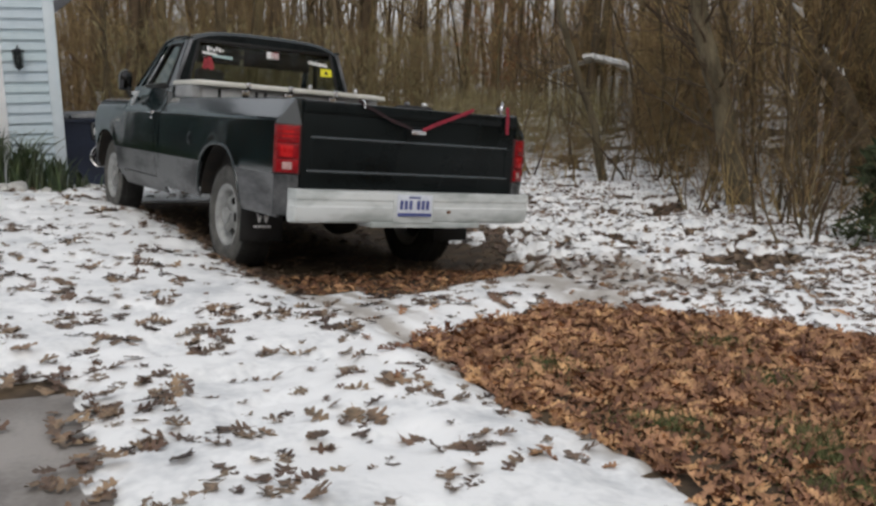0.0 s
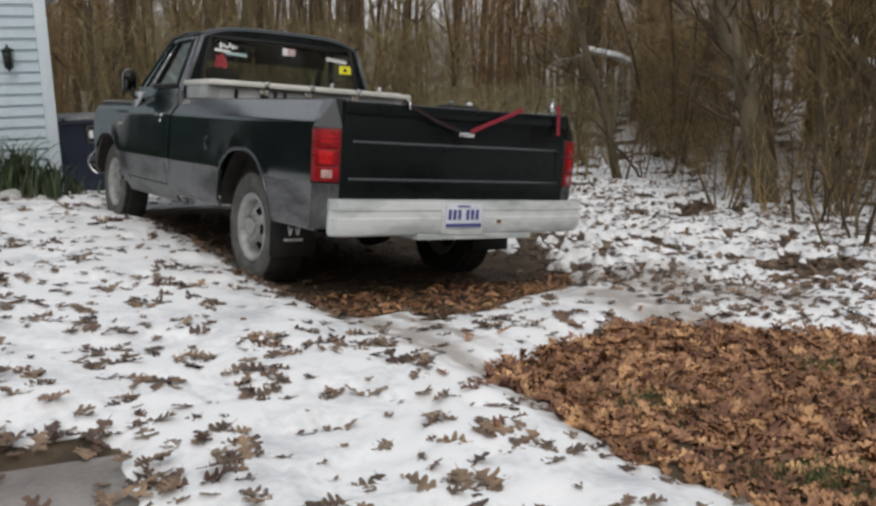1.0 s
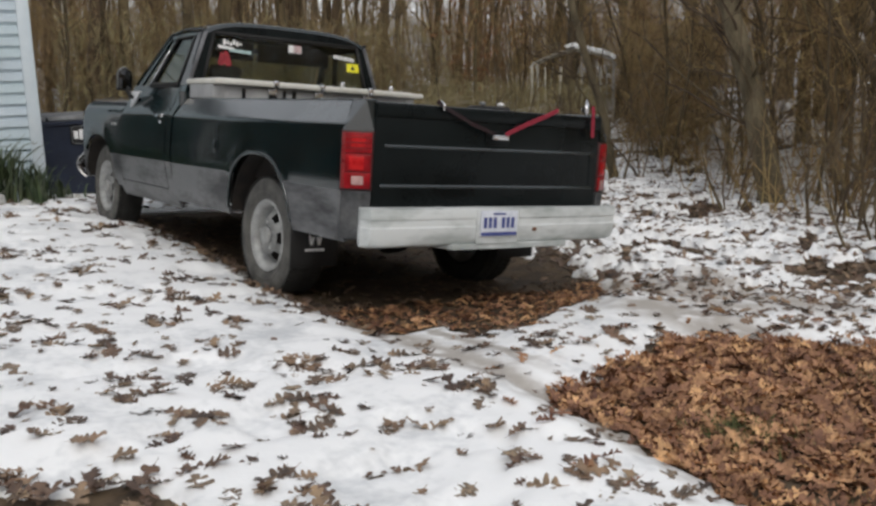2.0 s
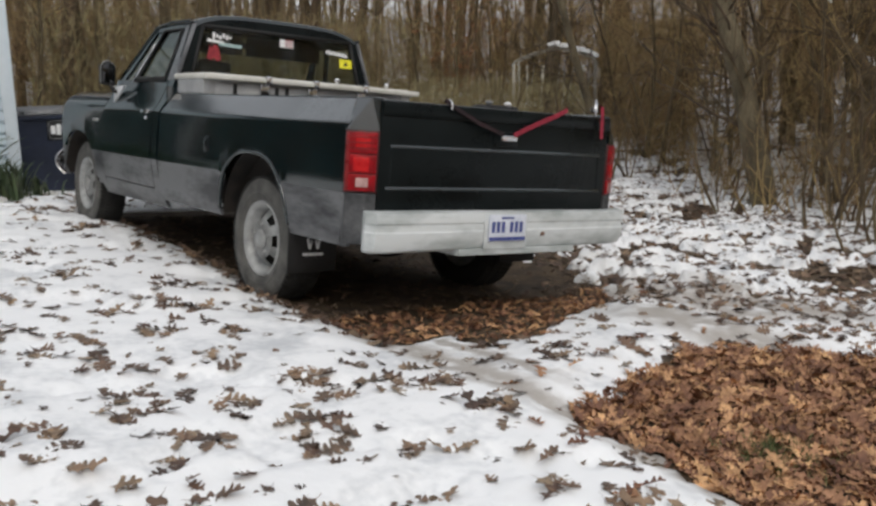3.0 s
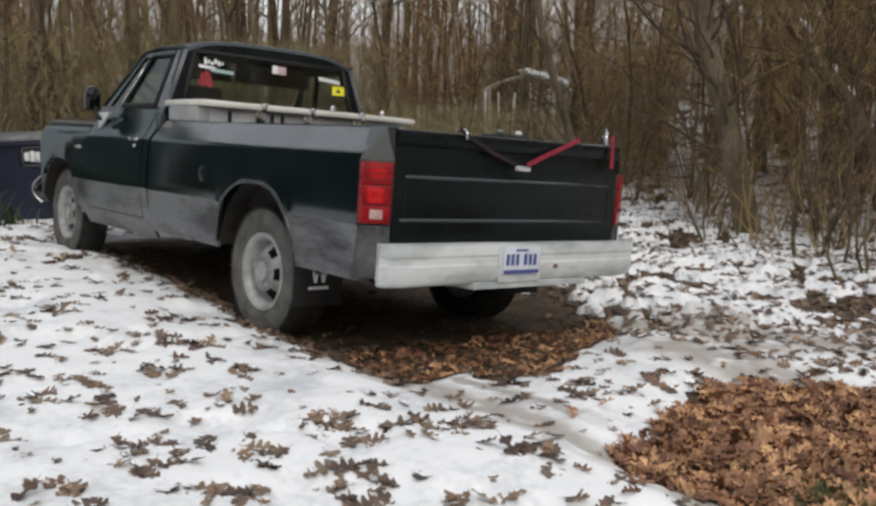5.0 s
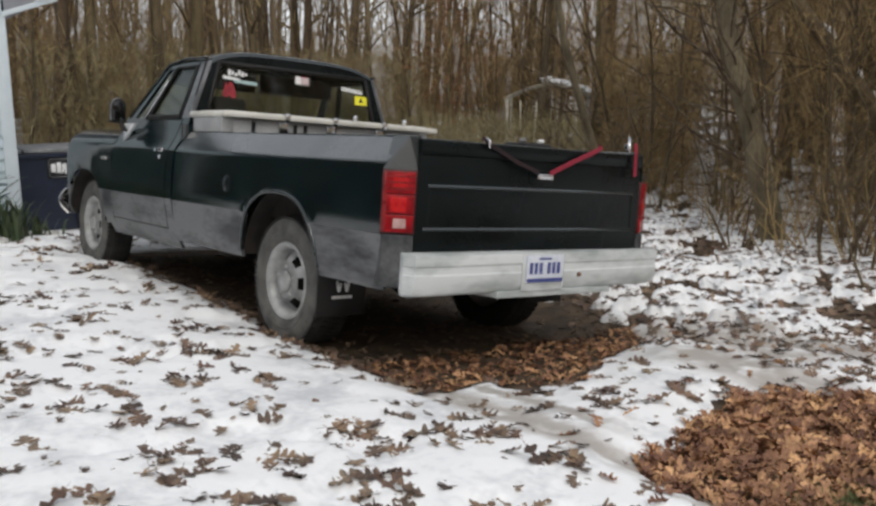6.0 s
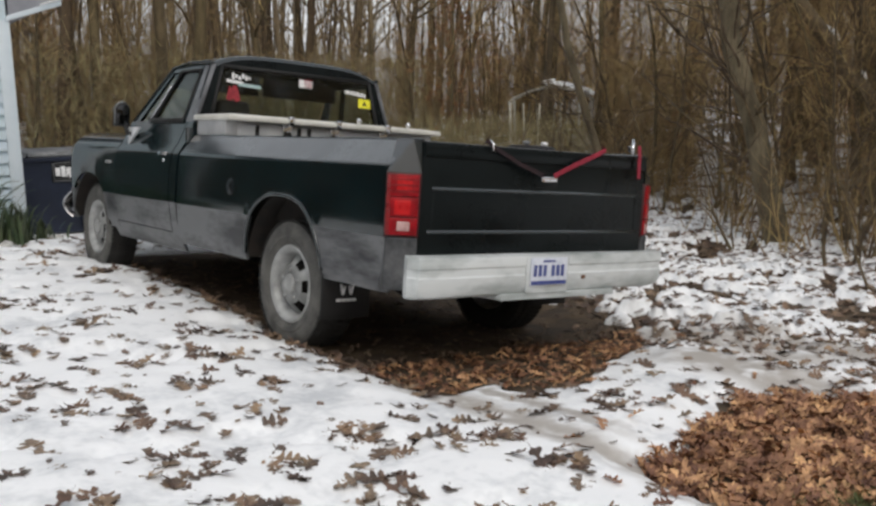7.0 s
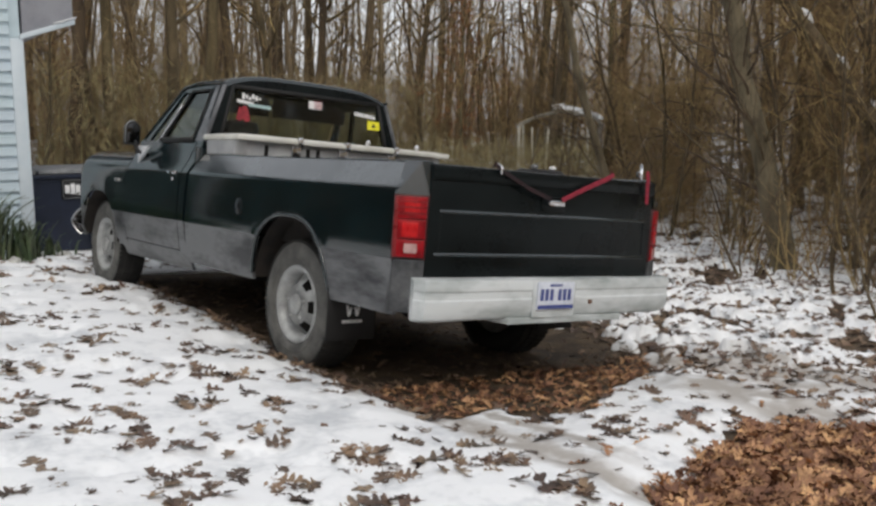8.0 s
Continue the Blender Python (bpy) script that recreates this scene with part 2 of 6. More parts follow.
def wheel_stain(m, lines):
    """Grey slush along straight wheel tracks; each line is x = a + b * y between two values of y."""
    n, l = m.node_tree.nodes, m.node_tree.links
    b = n["Principled BSDF"]
    old = b.inputs["Base Color"].links[0].from_socket
    xyz = n.new("ShaderNodeSeparateXYZ")
    l.new(n["Texture Coordinate"].outputs["Object"], xyz.inputs[0])
    nz = n.new("ShaderNodeTexNoise")
    nz.inputs["Scale"].default_value, nz.inputs["Detail"].default_value = 6, 6
    l.new(n["Texture Coordinate"].outputs["Object"], nz.inputs["Vector"])

    def op(kind, p, q, r=None):
        k = n.new("ShaderNodeMath")
        k.operation = kind
        for i, v in enumerate((p, q, r)):
            if v is None:
                continue
            if isinstance(v, (int, float)):
                k.inputs[i].default_value = v
            else:
                l.new(v, k.inputs[i])
        return k.outputs[0]

    def step(value, lo, hi):
        k = n.new("ShaderNodeMapRange")
        k.interpolation_type = "SMOOTHSTEP"
        k.inputs["From Min"].default_value, k.inputs["From Max"].default_value = lo, hi
        l.new(value, k.inputs["Value"])
        return k.outputs[0]
    total = None
    for a, slope, y0, y1, width in lines:
        off = op("ABSOLUTE", op("SUBTRACT", xyz.outputs[0], op("MULTIPLY_ADD", xyz.outputs[1], slope, a)), 0)
        near = op("SUBTRACT", 1, step(op("ADD", off, op("MULTIPLY_ADD", nz.outputs["Fac"], 0.35, -0.175)), width * 0.2, width))
        near = op("MULTIPLY", near, op("MULTIPLY", step(xyz.outputs[1], y0 - 0.2, y0 + 0.3), op("SUBTRACT", 1, step(xyz.outputs[1], y1 - 0.2, y1 + 0.2))))
        total = near if total is None else op("MAXIMUM", total, near)
    mx = n.new("ShaderNodeMix")
    mx.data_type = "RGBA"
    mx.inputs[7].default_value = (0.44, 0.41, 0.375, 1)
    l.new(op("MULTIPLY", total, step(nz.outputs["Fac"], 0.22, 0.52)), mx.inputs[0])
    l.new(old, mx.inputs[6])
    l.new(mx.outputs[2], b.inputs["Base Color"])


wheel_stain(SNOW, ((-0.84, 0.02, -4.6, -1.1, 0.20), (-0.58, 0.03, -2.4, -1.3, 0.09), (1.15, -0.1, -2.2, -0.9, 0.35), (0.75, 0.0, -2.7, -1.5, 0.42), (1.7, 0.0, -2.5, -1.1, 0.5)))


# ---- mesh helpers ----
def part(name, bm, material, parent, label=""):
    """Links a bmesh as one mesh object under a thing or a part."""
    me = bpy.data.meshes.new(name)
    bmesh.ops.recalc_face_normals(bm, faces=bm.faces)
    bm.to_mesh(me)
    bm.free()
    for m in (material if isinstance(material, (list, tuple)) else (material,)):
        me.materials.append(m)
    ob = new(name, me)
    ob.parent = parent
    if label:
        tagged(ob, label)
    return ob


def raw(name, verts, faces, material, parent=None, smooth=True):
    me = bpy.data.meshes.new(name)
    me.from_pydata([tuple(v) for v in verts], [], faces)
    me.materials.append(material)
    if smooth:
        me.shade_smooth()
    ob = new(name, me)
    ob.parent = parent
    return ob


def array_mesh(name, v, f, material, smooth=True):
    """A mesh from numpy arrays of vertices and of equal-sized faces."""
    me = bpy.data.meshes.new(name)
    k = f.shape[1]
    me.vertices.add(len(v))
    me.vertices.foreach_set("co", np.ascontiguousarray(v, dtype=np.float32).ravel())
    me.loops.add(f.size)
    me.loops.foreach_set("vertex_index", np.ascontiguousarray(f, dtype=np.int32).ravel())
    me.polygons.add(len(f))
    me.polygons.foreach_set("loop_start", np.arange(0, f.size, k, dtype=np.int32))
    me.update(calc_edges=True)
    me.validate()
    me.materials.append(material)
    if smooth:
        me.shade_smooth()
    return me


def smooth(bm, angle=40):
    for f in bm.faces:
        f.smooth = True
    for e in bm.edges:
        e.smooth = len(e.link_faces) != 2 or e.calc_face_angle(0) < radians(angle)
    return bm


def box(x0, x1, y0, y1, z0, z1, bevel=0.0, seg=2):
    bm = bmesh.new()
    bmesh.ops.create_cube(bm, size=1)
    bmesh.ops.transform(bm, matrix=Matrix.LocRotScale(((x0 + x1) / 2, (y0 + y1) / 2, (z0 + z1) / 2), None, (x1 - x0, y1 - y0, z1 - z0)), verts=bm.verts)
    if bevel:
        bmesh.ops.bevel(bm, geom=bm.edges, offset=bevel, segments=seg, affect="EDGES", profile=0.5)
        smooth(bm)
    return bm


def merge(*bms):
    out = bmesh.new()
    for b in bms:
        me = bpy.data.meshes.new("tmp")
        b.to_mesh(me)
        b.free()
        out.from_mesh(me)
        bpy.data.meshes.remove(me)
    return out


def prism(points, axis, a, b, bevel=0.0):
    """A flat polygon given in the two other axes, drawn out along the axis from a to b."""
    def put(p, h):
        return {"x": (h, p[0], p[1]), "y": (p[0], h, p[1]), "z": (p[0], p[1], h)}[axis]
    bm = bmesh.new()
    lo = [bm.verts.new(put(p, a)) for p in points]
    hi = [bm.verts.new(put(p, b)) for p in points]
    bm.faces.new(lo)
    bm.faces.new(hi[::-1])
    for i in range(len(points)):
        j = (i + 1) % len(points)
        bm.faces.new((lo[i], hi[i], hi[j], lo[j]))
    bmesh.ops.recalc_face_normals(bm, faces=bm.faces)
    if bevel:
        bmesh.ops.bevel(bm, geom=bm.edges, offset=bevel, segments=2, affect="EDGES", profile=0.5)
        smooth(bm)
    return bm


def tube(points, radii, sides=8, cap=True):
    """A round bar along points."""
    bm = bmesh.new()
    rings = []
    pts = [Vector(p) for p in points]
    for i, p in enumerate(pts):
        d = (pts[min(i + 1, len(pts) - 1)] - pts[max(i - 1, 0)]).normalized()
        u = d.orthogonal().normalized() if i == 0 else (rings_u - d * rings_u.dot(d)).normalized()
        rings_u = u
        w = d.cross(u)
        r = radii[i] if isinstance(radii, (list, tuple)) else radii
        rings.append([bm.verts.new(p + r * (math.cos(a) * u + math.sin(a) * w)) for a in (2 * math.pi * k / sides for k in range(sides))])
    for a, b in zip(rings, rings[1:]):
        for k in range(sides):
            bm.faces.new((a[k], a[(k + 1) % sides], b[(k + 1) % sides], b[k]))
    if cap:
        bm.faces.new(rings[0][::-1])
        bm.faces.new(rings[-1])
    return smooth(bm, 60)


def lathe(profile, axis="x", sides=40, centre=(0, 0, 0), cap=True):
    """A turned shape; profile of (along, radius) round an axis."""
    bm = bmesh.new()
    rings = []
    c = Vector(centre)
    for s, r in profile:
        ring = []
        for k in range(sides):
            a = 2 * math.pi * k / sides
            v = {"x": (s, r * math.cos(a), r * math.sin(a)), "y": (r * math.cos(a), s, r * math.sin(a)), "z": (r * math.cos(a), r * math.sin(a), s)}[axis]
            ring.append(bm.verts.new(c + Vector(v)))
        rings.append(ring)
    for a, b in zip(rings, rings[1:]):
        for k in range(sides):
            bm.faces.new((a[k], a[(k + 1) % sides], b[(k + 1) % sides], b[k]))
    if cap:
        bm.faces.new(rings[0])
        bm.faces.new(rings[-1])
    return smooth(bm, 35)


def sheet(grid, thick, closed=False, angle=30):
    """A curved sheet through rows of points, thickened."""
    bm = bmesh.new()
    rows = [[bm.verts.new(p) for p in row] for row in grid]
    for a, b in zip(rows, rows[1:]):
        for k in range(len(a) - 1):
            bm.faces.new((a[k], a[k + 1], b[k + 1], b[k]))
    bmesh.ops.recalc_face_normals(bm, faces=bm.faces)
    bmesh.ops.solidify(bm, geom=bm.faces, thickness=thick)
    return smooth(bm, angle)


def ribbon(points, width, thick, up=(0, 0, 1)):
    bm = bmesh.new()
    pts = [Vector(p) for p in points]
    rows = []
    for i, p in enumerate(pts):
        d = (pts[min(i + 1, len(pts) - 1)] - pts[max(i - 1, 0)]).normalized()
        w = d.cross(Vector(up)).normalized() * width / 2
        n = Vector(up).normalized() * thick / 2
        rows.append([bm.verts.new(p + q) for q in (-w - n, w - n, w + n, -w + n)])
    for a, b in zip(rows, rows[1:]):
        for k in range(4):
            bm.faces.new((a[k], a[(k + 1) % 4], b[(k + 1) % 4], b[k]))
    bm.faces.new(rows[0][::-1])
    bm.faces.new(rows[-1])
    return bm


def hexa(a, b):
    """A solid between two quads."""
    bm = bmesh.new()
    lo, hi = [bm.verts.new(p) for p in a], [bm.verts.new(p) for p in b]
    bm.faces.new(lo[::-1])
    bm.faces.new(hi)
    for i in range(4):
        j = (i + 1) % 4
        bm.faces.new((lo[i], lo[j], hi[j], hi[i]))
    bmesh.ops.recalc_face_normals(bm, faces=bm.faces)
    return bm


def flip(bm):
    """The same shape mirrored across x = 0."""
    bmesh.ops.scale(bm, vec=(-1, 1, 1), verts=bm.verts)
    bmesh.ops.reverse_faces(bm, faces=bm.faces)
    return bm


def lerp_table(table, v):
    return float(np.interp(v, [a for a, _ in table], [b for _, b in table]))


def value_noise(x, y, seed):
    """Smooth noise from 0 to 1 on arrays."""
    xi, yi = np.floor(x).astype(np.int64), np.floor(y).astype(np.int64)
    fx, fy = x - xi, y - yi
    fx, fy = fx * fx * (3 - 2 * fx), fy * fy * (3 - 2 * fy)

    def h(a, b):
        q = (a * 374761393 + b * 668265263 + seed * 982451653) & 0x7FFFFFFF
        q = ((q ^ (q >> 13)) * 1274126177) & 0x7FFFFFFF
        return ((q ^ (q >> 16)) & 0xFFFF) / 65535.0
    return (h(xi, yi) * (1 - fx) + h(xi + 1, yi) * fx) * (1 - fy) + (h(xi, yi + 1) * (1 - fx) + h(xi + 1, yi + 1) * fx) * fy


def fractal(x, y, seed, octaves=4):
    s, a, tot = 0, 1.0, 0
    for o in range(octaves):
        s = s + a * value_noise(x * 2 ** o + 17.3 * o, y * 2 ** o + 9.1 * o, seed + o)
        tot += a
        a *= 0.55
    return s / tot


# ---- ground ----
SLOPE = math.tan(radians(4.0))


def gz(x, y):
    """Height of the bare ground: a drive that falls to the right and levels out far away."""
    x, y = np.asarray(x, float), np.asarray(y, float)
    z = -SLOPE * np.where(x > 0, 6.5 * np.tanh(x / 6.5), 15 * np.tanh(x / 15)) + 0.03 * np.clip(x - 7, 0, 25)
    z = z - 0.045 * np.exp(-((x - 0.95) / 0.5) ** 2) / (1 + np.exp(np.clip(-4 * (y + 1.2), -50, 50))) / (1 + np.exp(np.clip(4 * (y - 4.2), -50, 50)))
    z = z - 0.035 / (1 + np.exp(np.clip(9 * (np.abs(x) - 1.05), -50, 50))) / (1 + np.exp(np.clip(-5 * (y + 1.0), -50, 50))) / (1 + np.exp(np.clip(4 * (y - 4.2), -50, 50)))
    z = z - 0.09 / (1 + np.exp(np.clip(-3.5 * (y - 4.9), -50, 50))) / (1 + np.exp(np.clip(3 * (x - 1.5), -50, 50)))
    z = z + 0.05 * (fractal(x * 0.35, y * 0.35, 5, 3) - 0.5) * np.clip((np.hypot(x, y) - 3) / 6, 0.15, 6)
    far = np.clip((np.hypot(x, y) - 25) / 60, 0, 1)
    return z + far * 1.2 * fractal(x * 0.03, y * 0.03, 8, 3)


def inside(x, y, poly):
    """Distance to a polygon's edge, positive inside it."""
    d = np.full(x.shape, 1e9)
    odd = np.zeros(x.shape, bool)
    for (ax, ay), (bx, by) in zip(poly, poly[1:] + poly[:1]):
        ex, ey = bx - ax, by - ay
        t = np.clip(((x - ax) * ex + (y - ay) * ey) / (ex * ex + ey * ey), 0, 1)
        d = np.minimum(d, np.hypot(x - ax - t * ex, y - ay - t * ey))
        hit = ((ay > y) != (by > y)) & (x < ex * (y - ay) / (ey if ey else 1e-9) + ax)
        odd ^= hit
    return np.where(odd, d, -d)


LEAF_PATCH = [(-1.3, -6.4), (-1.12, -4.6), (-1.04, -4.0), (-1.08, -3.65), (-1.0, -3.25), (-0.8, -2.6), (-0.4, -2.42), (0.3, -2.2), (0.9, -2.42), (1.3, -2.85), (1.62, -3.5), (2.2, -5.0), (2.3, -6.4), (1.7, -7.3), (0.4, -7.6), (-0.7, -7.3)]
BARE_UNDER_TRUCK = [(-0.92, -1.22), (-0.82, -1.42), (-0.50, -1.42), (-0.06, -1.44), (0.5, -1.31), (1.17, -1.0), (1.39, 0.0), (1.2, 1.6), (1.0, 3.9), (-0.5, 3.9), (-0.58, 2.7), (-0.62, 1.9), (-0.68, 1.15), (-0.80, 0.33), (-0.85, -0.39), (-0.90, -1.0)]
BARE_SPOT = [(2.5, -1.75), (2.8, -1.5), (3.5, -1.35), (3.6, -1.6), (2.9, -1.9)]
PAVING_EDGE = [(-2.9, -2.45), (-2.47, -2.72), (-2.57, -3.35), (-2.66, -3.85), (-2.6, -5.0), (-2.45, -6.5), (-2.6, -8.8), (-6.8, -8.9), (-6.6, -6.0), (-6.9, -2.6)]
TRACK = ((-0.95, -1.3), (-0.85, -2.7), (-1.25, -5.0))


def track(x, y):
    d = np.full(x.shape, 1e9)
    for (ax, ay), (bx, by) in zip(TRACK, TRACK[1:]):
        t = np.clip(((x - ax) * (bx - ax) + (y - ay) * (by - ay)) / ((bx - ax) ** 2 + (by - ay) ** 2), 0, 1)
        d = np.minimum(d, np.hypot(x - ax - t * (bx - ax), y - ay - t * (by - ay)))
    return d


def snow_depth(x, y):
    """Depth of the old snow; below zero the ground is bare."""
    wob = 0.34 * (fractal(x * 2.2, y * 2.2, 21, 4) - 0.5)
    n1 = fractal(x * 1.1, y * 1.1, 31, 4)
    n2 = fractal(x * 4.5, y * 4.5, 41, 3)
    d = 0.062 + 0.085 * (n1 - 0.5) + 0.036 * (n2 - 0.5)
    edge = -np.maximum.reduce([inside(x, y, LEAF_PATCH) - 0.09, inside(x, y, BARE_UNDER_TRUCK) + 0.6 * wob, inside(x, y, BARE_SPOT) - 0.05, inside(x, y, PAVING_EDGE)]) + wob
    d = np.where(edge < 0, -0.03, d * np.clip(edge / 0.30, 0, 1) ** 0.75 - 0.004 * (edge < 0.02))
    d = d * (1 - 0.72 * np.exp(-((x + 0.5) / 0.5) ** 2 - ((y + 1.62) / 0.38) ** 2))
    # thin, broken snow beside the truck and under the trees
    rough_side = np.clip((x - 0.6) / 0.8, 0, 1) * np.clip((y + 2.1) / 0.7, 0, 1)
    broken = 0.5 * fractal(x * 2.4, y * 2.4, 51, 4) + 0.5 * fractal(x * 7.5, y * 7.5, 53, 3)
    d = d - rough_side * 0.075 * np.clip((broken - 0.455) / 0.06, 0, 1.3)
    d = d + rough_side * 0.02 * (n2 - 0.4)
    holes = fractal(x * 2.6, y * 2.6, 61, 4)
    d = d - 0.035 * np.clip((holes - 0.58) / 0.10, 0, 1) * (1 - rough_side)
    tr = track(x, y)
    return np.where(d > 0.02, np.maximum(d - 0.018 * np.clip(1 - tr / 0.13, 0, 1), 0.012), d)


def spaced(lo, hi, step, reach, grow=1.09):
    """Grid lines: even between lo and hi, then wider and wider out to reach."""
    mid = list(np.arange(lo, hi + step / 2, step))
    out, s, v = [], step, hi
    while v < reach:
        s *= grow
        v += s
        out.append(v)
    back, s, v = [], step, lo
    while v > -reach:
        s *= grow
        v -= s
        back.append(v)
    return np.array(back[::-1] + mid + out)


def field(xs, ys):
    gx, gy = np.meshgrid(xs, ys)
    nx, ny = len(xs), len(ys)
    i = np.arange((ny - 1) * (nx - 1))
    a = (i // (nx - 1)) * nx + i % (nx - 1)
    return gx.ravel(), gy.ravel(), np.stack([a, a + 1, a + nx + 1, a + nx], 1)


gx, gy, gf = field(spaced(-5, 8, 0.10, 1500, 1.12), spaced(-8, 9, 0.10, 1500, 1.12))
ground_z = gz(gx, gy) + 0.012 * (fractal(gx * 6, gy * 6, 71, 3) - 0.5)
ground_z = ground_z - 0.05 * np.clip((inside(gx, gy, PAVING_EDGE) - 0.15) / 0.15, 0, 1)
ground = tagged(new("ground", array_mesh("ground", np.stack([gx, gy, ground_z], 1), gf, LITTER)), "bare brown soil covered in leaf mould", "ground", kind="structure")

gx, gy, gf = field(spaced(-4.6, 6.5, 0.034, 220, 1.08), spaced(-6.2, 5.5, 0.034, 220, 1.08))
depth = snow_depth(gx, gy)
snow_z = gz(gx, gy) + np.where(depth > 0, depth + 0.008, np.maximum(depth - 0.012, -0.05))
keep = (depth[gf] > -0.02).any(1)
snow = tagged(new("snow", array_mesh("snow", np.stack([gx, gy, snow_z], 1), gf[keep], SNOW)), "patchy old snow lying over brown leaf litter", "snow", kind="structure")

# wet paving slab that shows where the snow has gone, beside the leaf patch
pv = prism([(-7.0, -9.0), (-2.52, -9.0), (-2.50, -2.80), (-7.0, -2.4)], "z", -0.10, 0.0, 0.01)
for v in pv.verts:
    v.co.z += float(gz(v.co.x, v.co.y)) + 0.016
tagged(part("pavement", pv, PAVE, None), "wet grey concrete paving with leaves on it", "paving", kind="structure")


# ---- fallen leaves ----
def leaf_outline(lobes, rng):
    """Half outline of an oak leaf, from stalk to tip: (along, half width)."""
    pts = [(-0.62, 0.008), (-0.42, 0.012)]
    for i in range(lobes):
        a = -0.34 + 0.72 * i / lobes
        w = (0.14 + 0.21 * math.sin(math.pi * (i + 0.8) / (lobes + 0.6))) * rng.uniform(0.75, 1.2)
        pts += [(a, 0.085), (a + 0.05, w * 0.78), (a + 0.105, w), (a + 0.16, w * 0.92), (a + 0.195, w * 0.55), (a + 0.215, 0.09)]
    pts += [(0.42, 0.12), (0.47, 0.10), (0.51, 0.02)]
    return pts


def leaf_shape(rng, lobes=3, curl=0.18):
    """One leaf of length 1 with a fold along its rib, lobes and curled edges."""
    half = leaf_outline(lobes, rng)
    v, f = [], []
    k = rng.uniform(-1, 1) * 0.35
    for a, w in half:
        lift = curl * (abs(a) ** 2) * 0.9
        e1, e2 = rng.uniform(0.0, 0.5) * w, rng.uniform(0.0, 0.5) * w
        bend = k * a * a * 0.5
        v += [(a, bend, lift), (a, w + bend, lift + e1), (a, -w + bend, lift + e2)]
    for i in range(len(half) - 1):
        b, c = 3 * i, 3 * (i + 1)
        f += [(b, c, c + 1, b + 1), (b + 2, c + 2, c, b)]
    return np.array(v), np.array(f)


def scatter(name, xs, ys, zs, sizes, material, rng, shapes, tilt=0.25):
    """Many leaves joined into one mesh."""
    vs, fs, n = [], [], 0
    for x, y, z, s in zip(xs, ys, zs, sizes):
        v, f = shapes[rng.randrange(len(shapes))]
        a, tx, ty = rng.uniform(0, 6.283), rng.gauss(0, tilt), rng.gauss(0, tilt)
        c, d = math.cos(a), math.sin(a)
        w = v * s
        px, py = w[:, 0] * c - w[:, 1] * d, w[:, 0] * d + w[:, 1] * c
        pz = w[:, 2] + tx * px + ty * py
        vs.append(np.stack([px + x, py + y, pz - pz.min() * 0.6 + z], 1))
        fs.append(f + n)
        n += len(v)
    return new(name, array_mesh(name, np.concatenate(vs), np.concatenate(fs), material, smooth=False))


rng = random.Random(11)
nrng = np.random.default_rng(7)
SHAPES = [leaf_shape(rng, rng.choice((2, 3, 3)), rng.uniform(0.05, 0.28)) for _ in range(14)]

# dry leaves rolled up along their rib
CURLED = []
for v, f in SHAPES:
    w = v * np.array((1.0, 0.55, 1.0))
    w[:, 2] += 2.2 * w[:, 1] ** 2 + 0.06 * np.sin(5 * w[:, 0])
    CURLED.append((w, f))


def surface(x, y):
    d = snow_depth(x, y)
    return gz(x, y) + np.where(d > 0, d + 0.008, 0.004)


GREEN_SPOTS = ((-0.28, -4.6), (-0.47, -4.86), (-0.17, -4.4), (-0.48, -3.3), (-0.6, -4.1), (0.35, -3.9), (0.7, -3.3))

# the raked-bare patch, thick with brown leaves
px, py = nrng.uniform(-1.7, 2.4, 38000), nrng.uniform(-7.8, -2.0, 38000)
near = inside(px, py, LEAF_PATCH) - 0.09 - 0.34 * (fractal(px * 2.2, py * 2.2, 21, 4) - 0.5)
ok = (nrng.random(38000) < np.clip(1 + (near + 0.01) / 0.05, 0.0, 1) + 0.012 * (near > -0.4)) & (nrng.random(38000) < np.where(fractal(px * 1.3, py * 1.3, 91, 3) > 0.66, 0.45, 1.0))
px, py = px[ok], py[ok]
green = np.min([np.hypot(px - a, py - b) for a, b in GREEN_SPOTS], axis=0)
ok = nrng.random(len(px)) < np.clip(0.25 + green / 0.24, 0, 1)
px, py = px[ok], py[ok]
patch = scatter("leaf_litter", px, py, surface(px, py) + nrng.uniform(0, 0.014, len(px)), nrng.uniform(0.055, 0.105, len(px)), LEAF, rng, CURLED + SHAPES[:5], 0.3)
tagged(patch, "thick litter of brown oak leaves on a bare patch", "fallen leaves", kind="stuff")

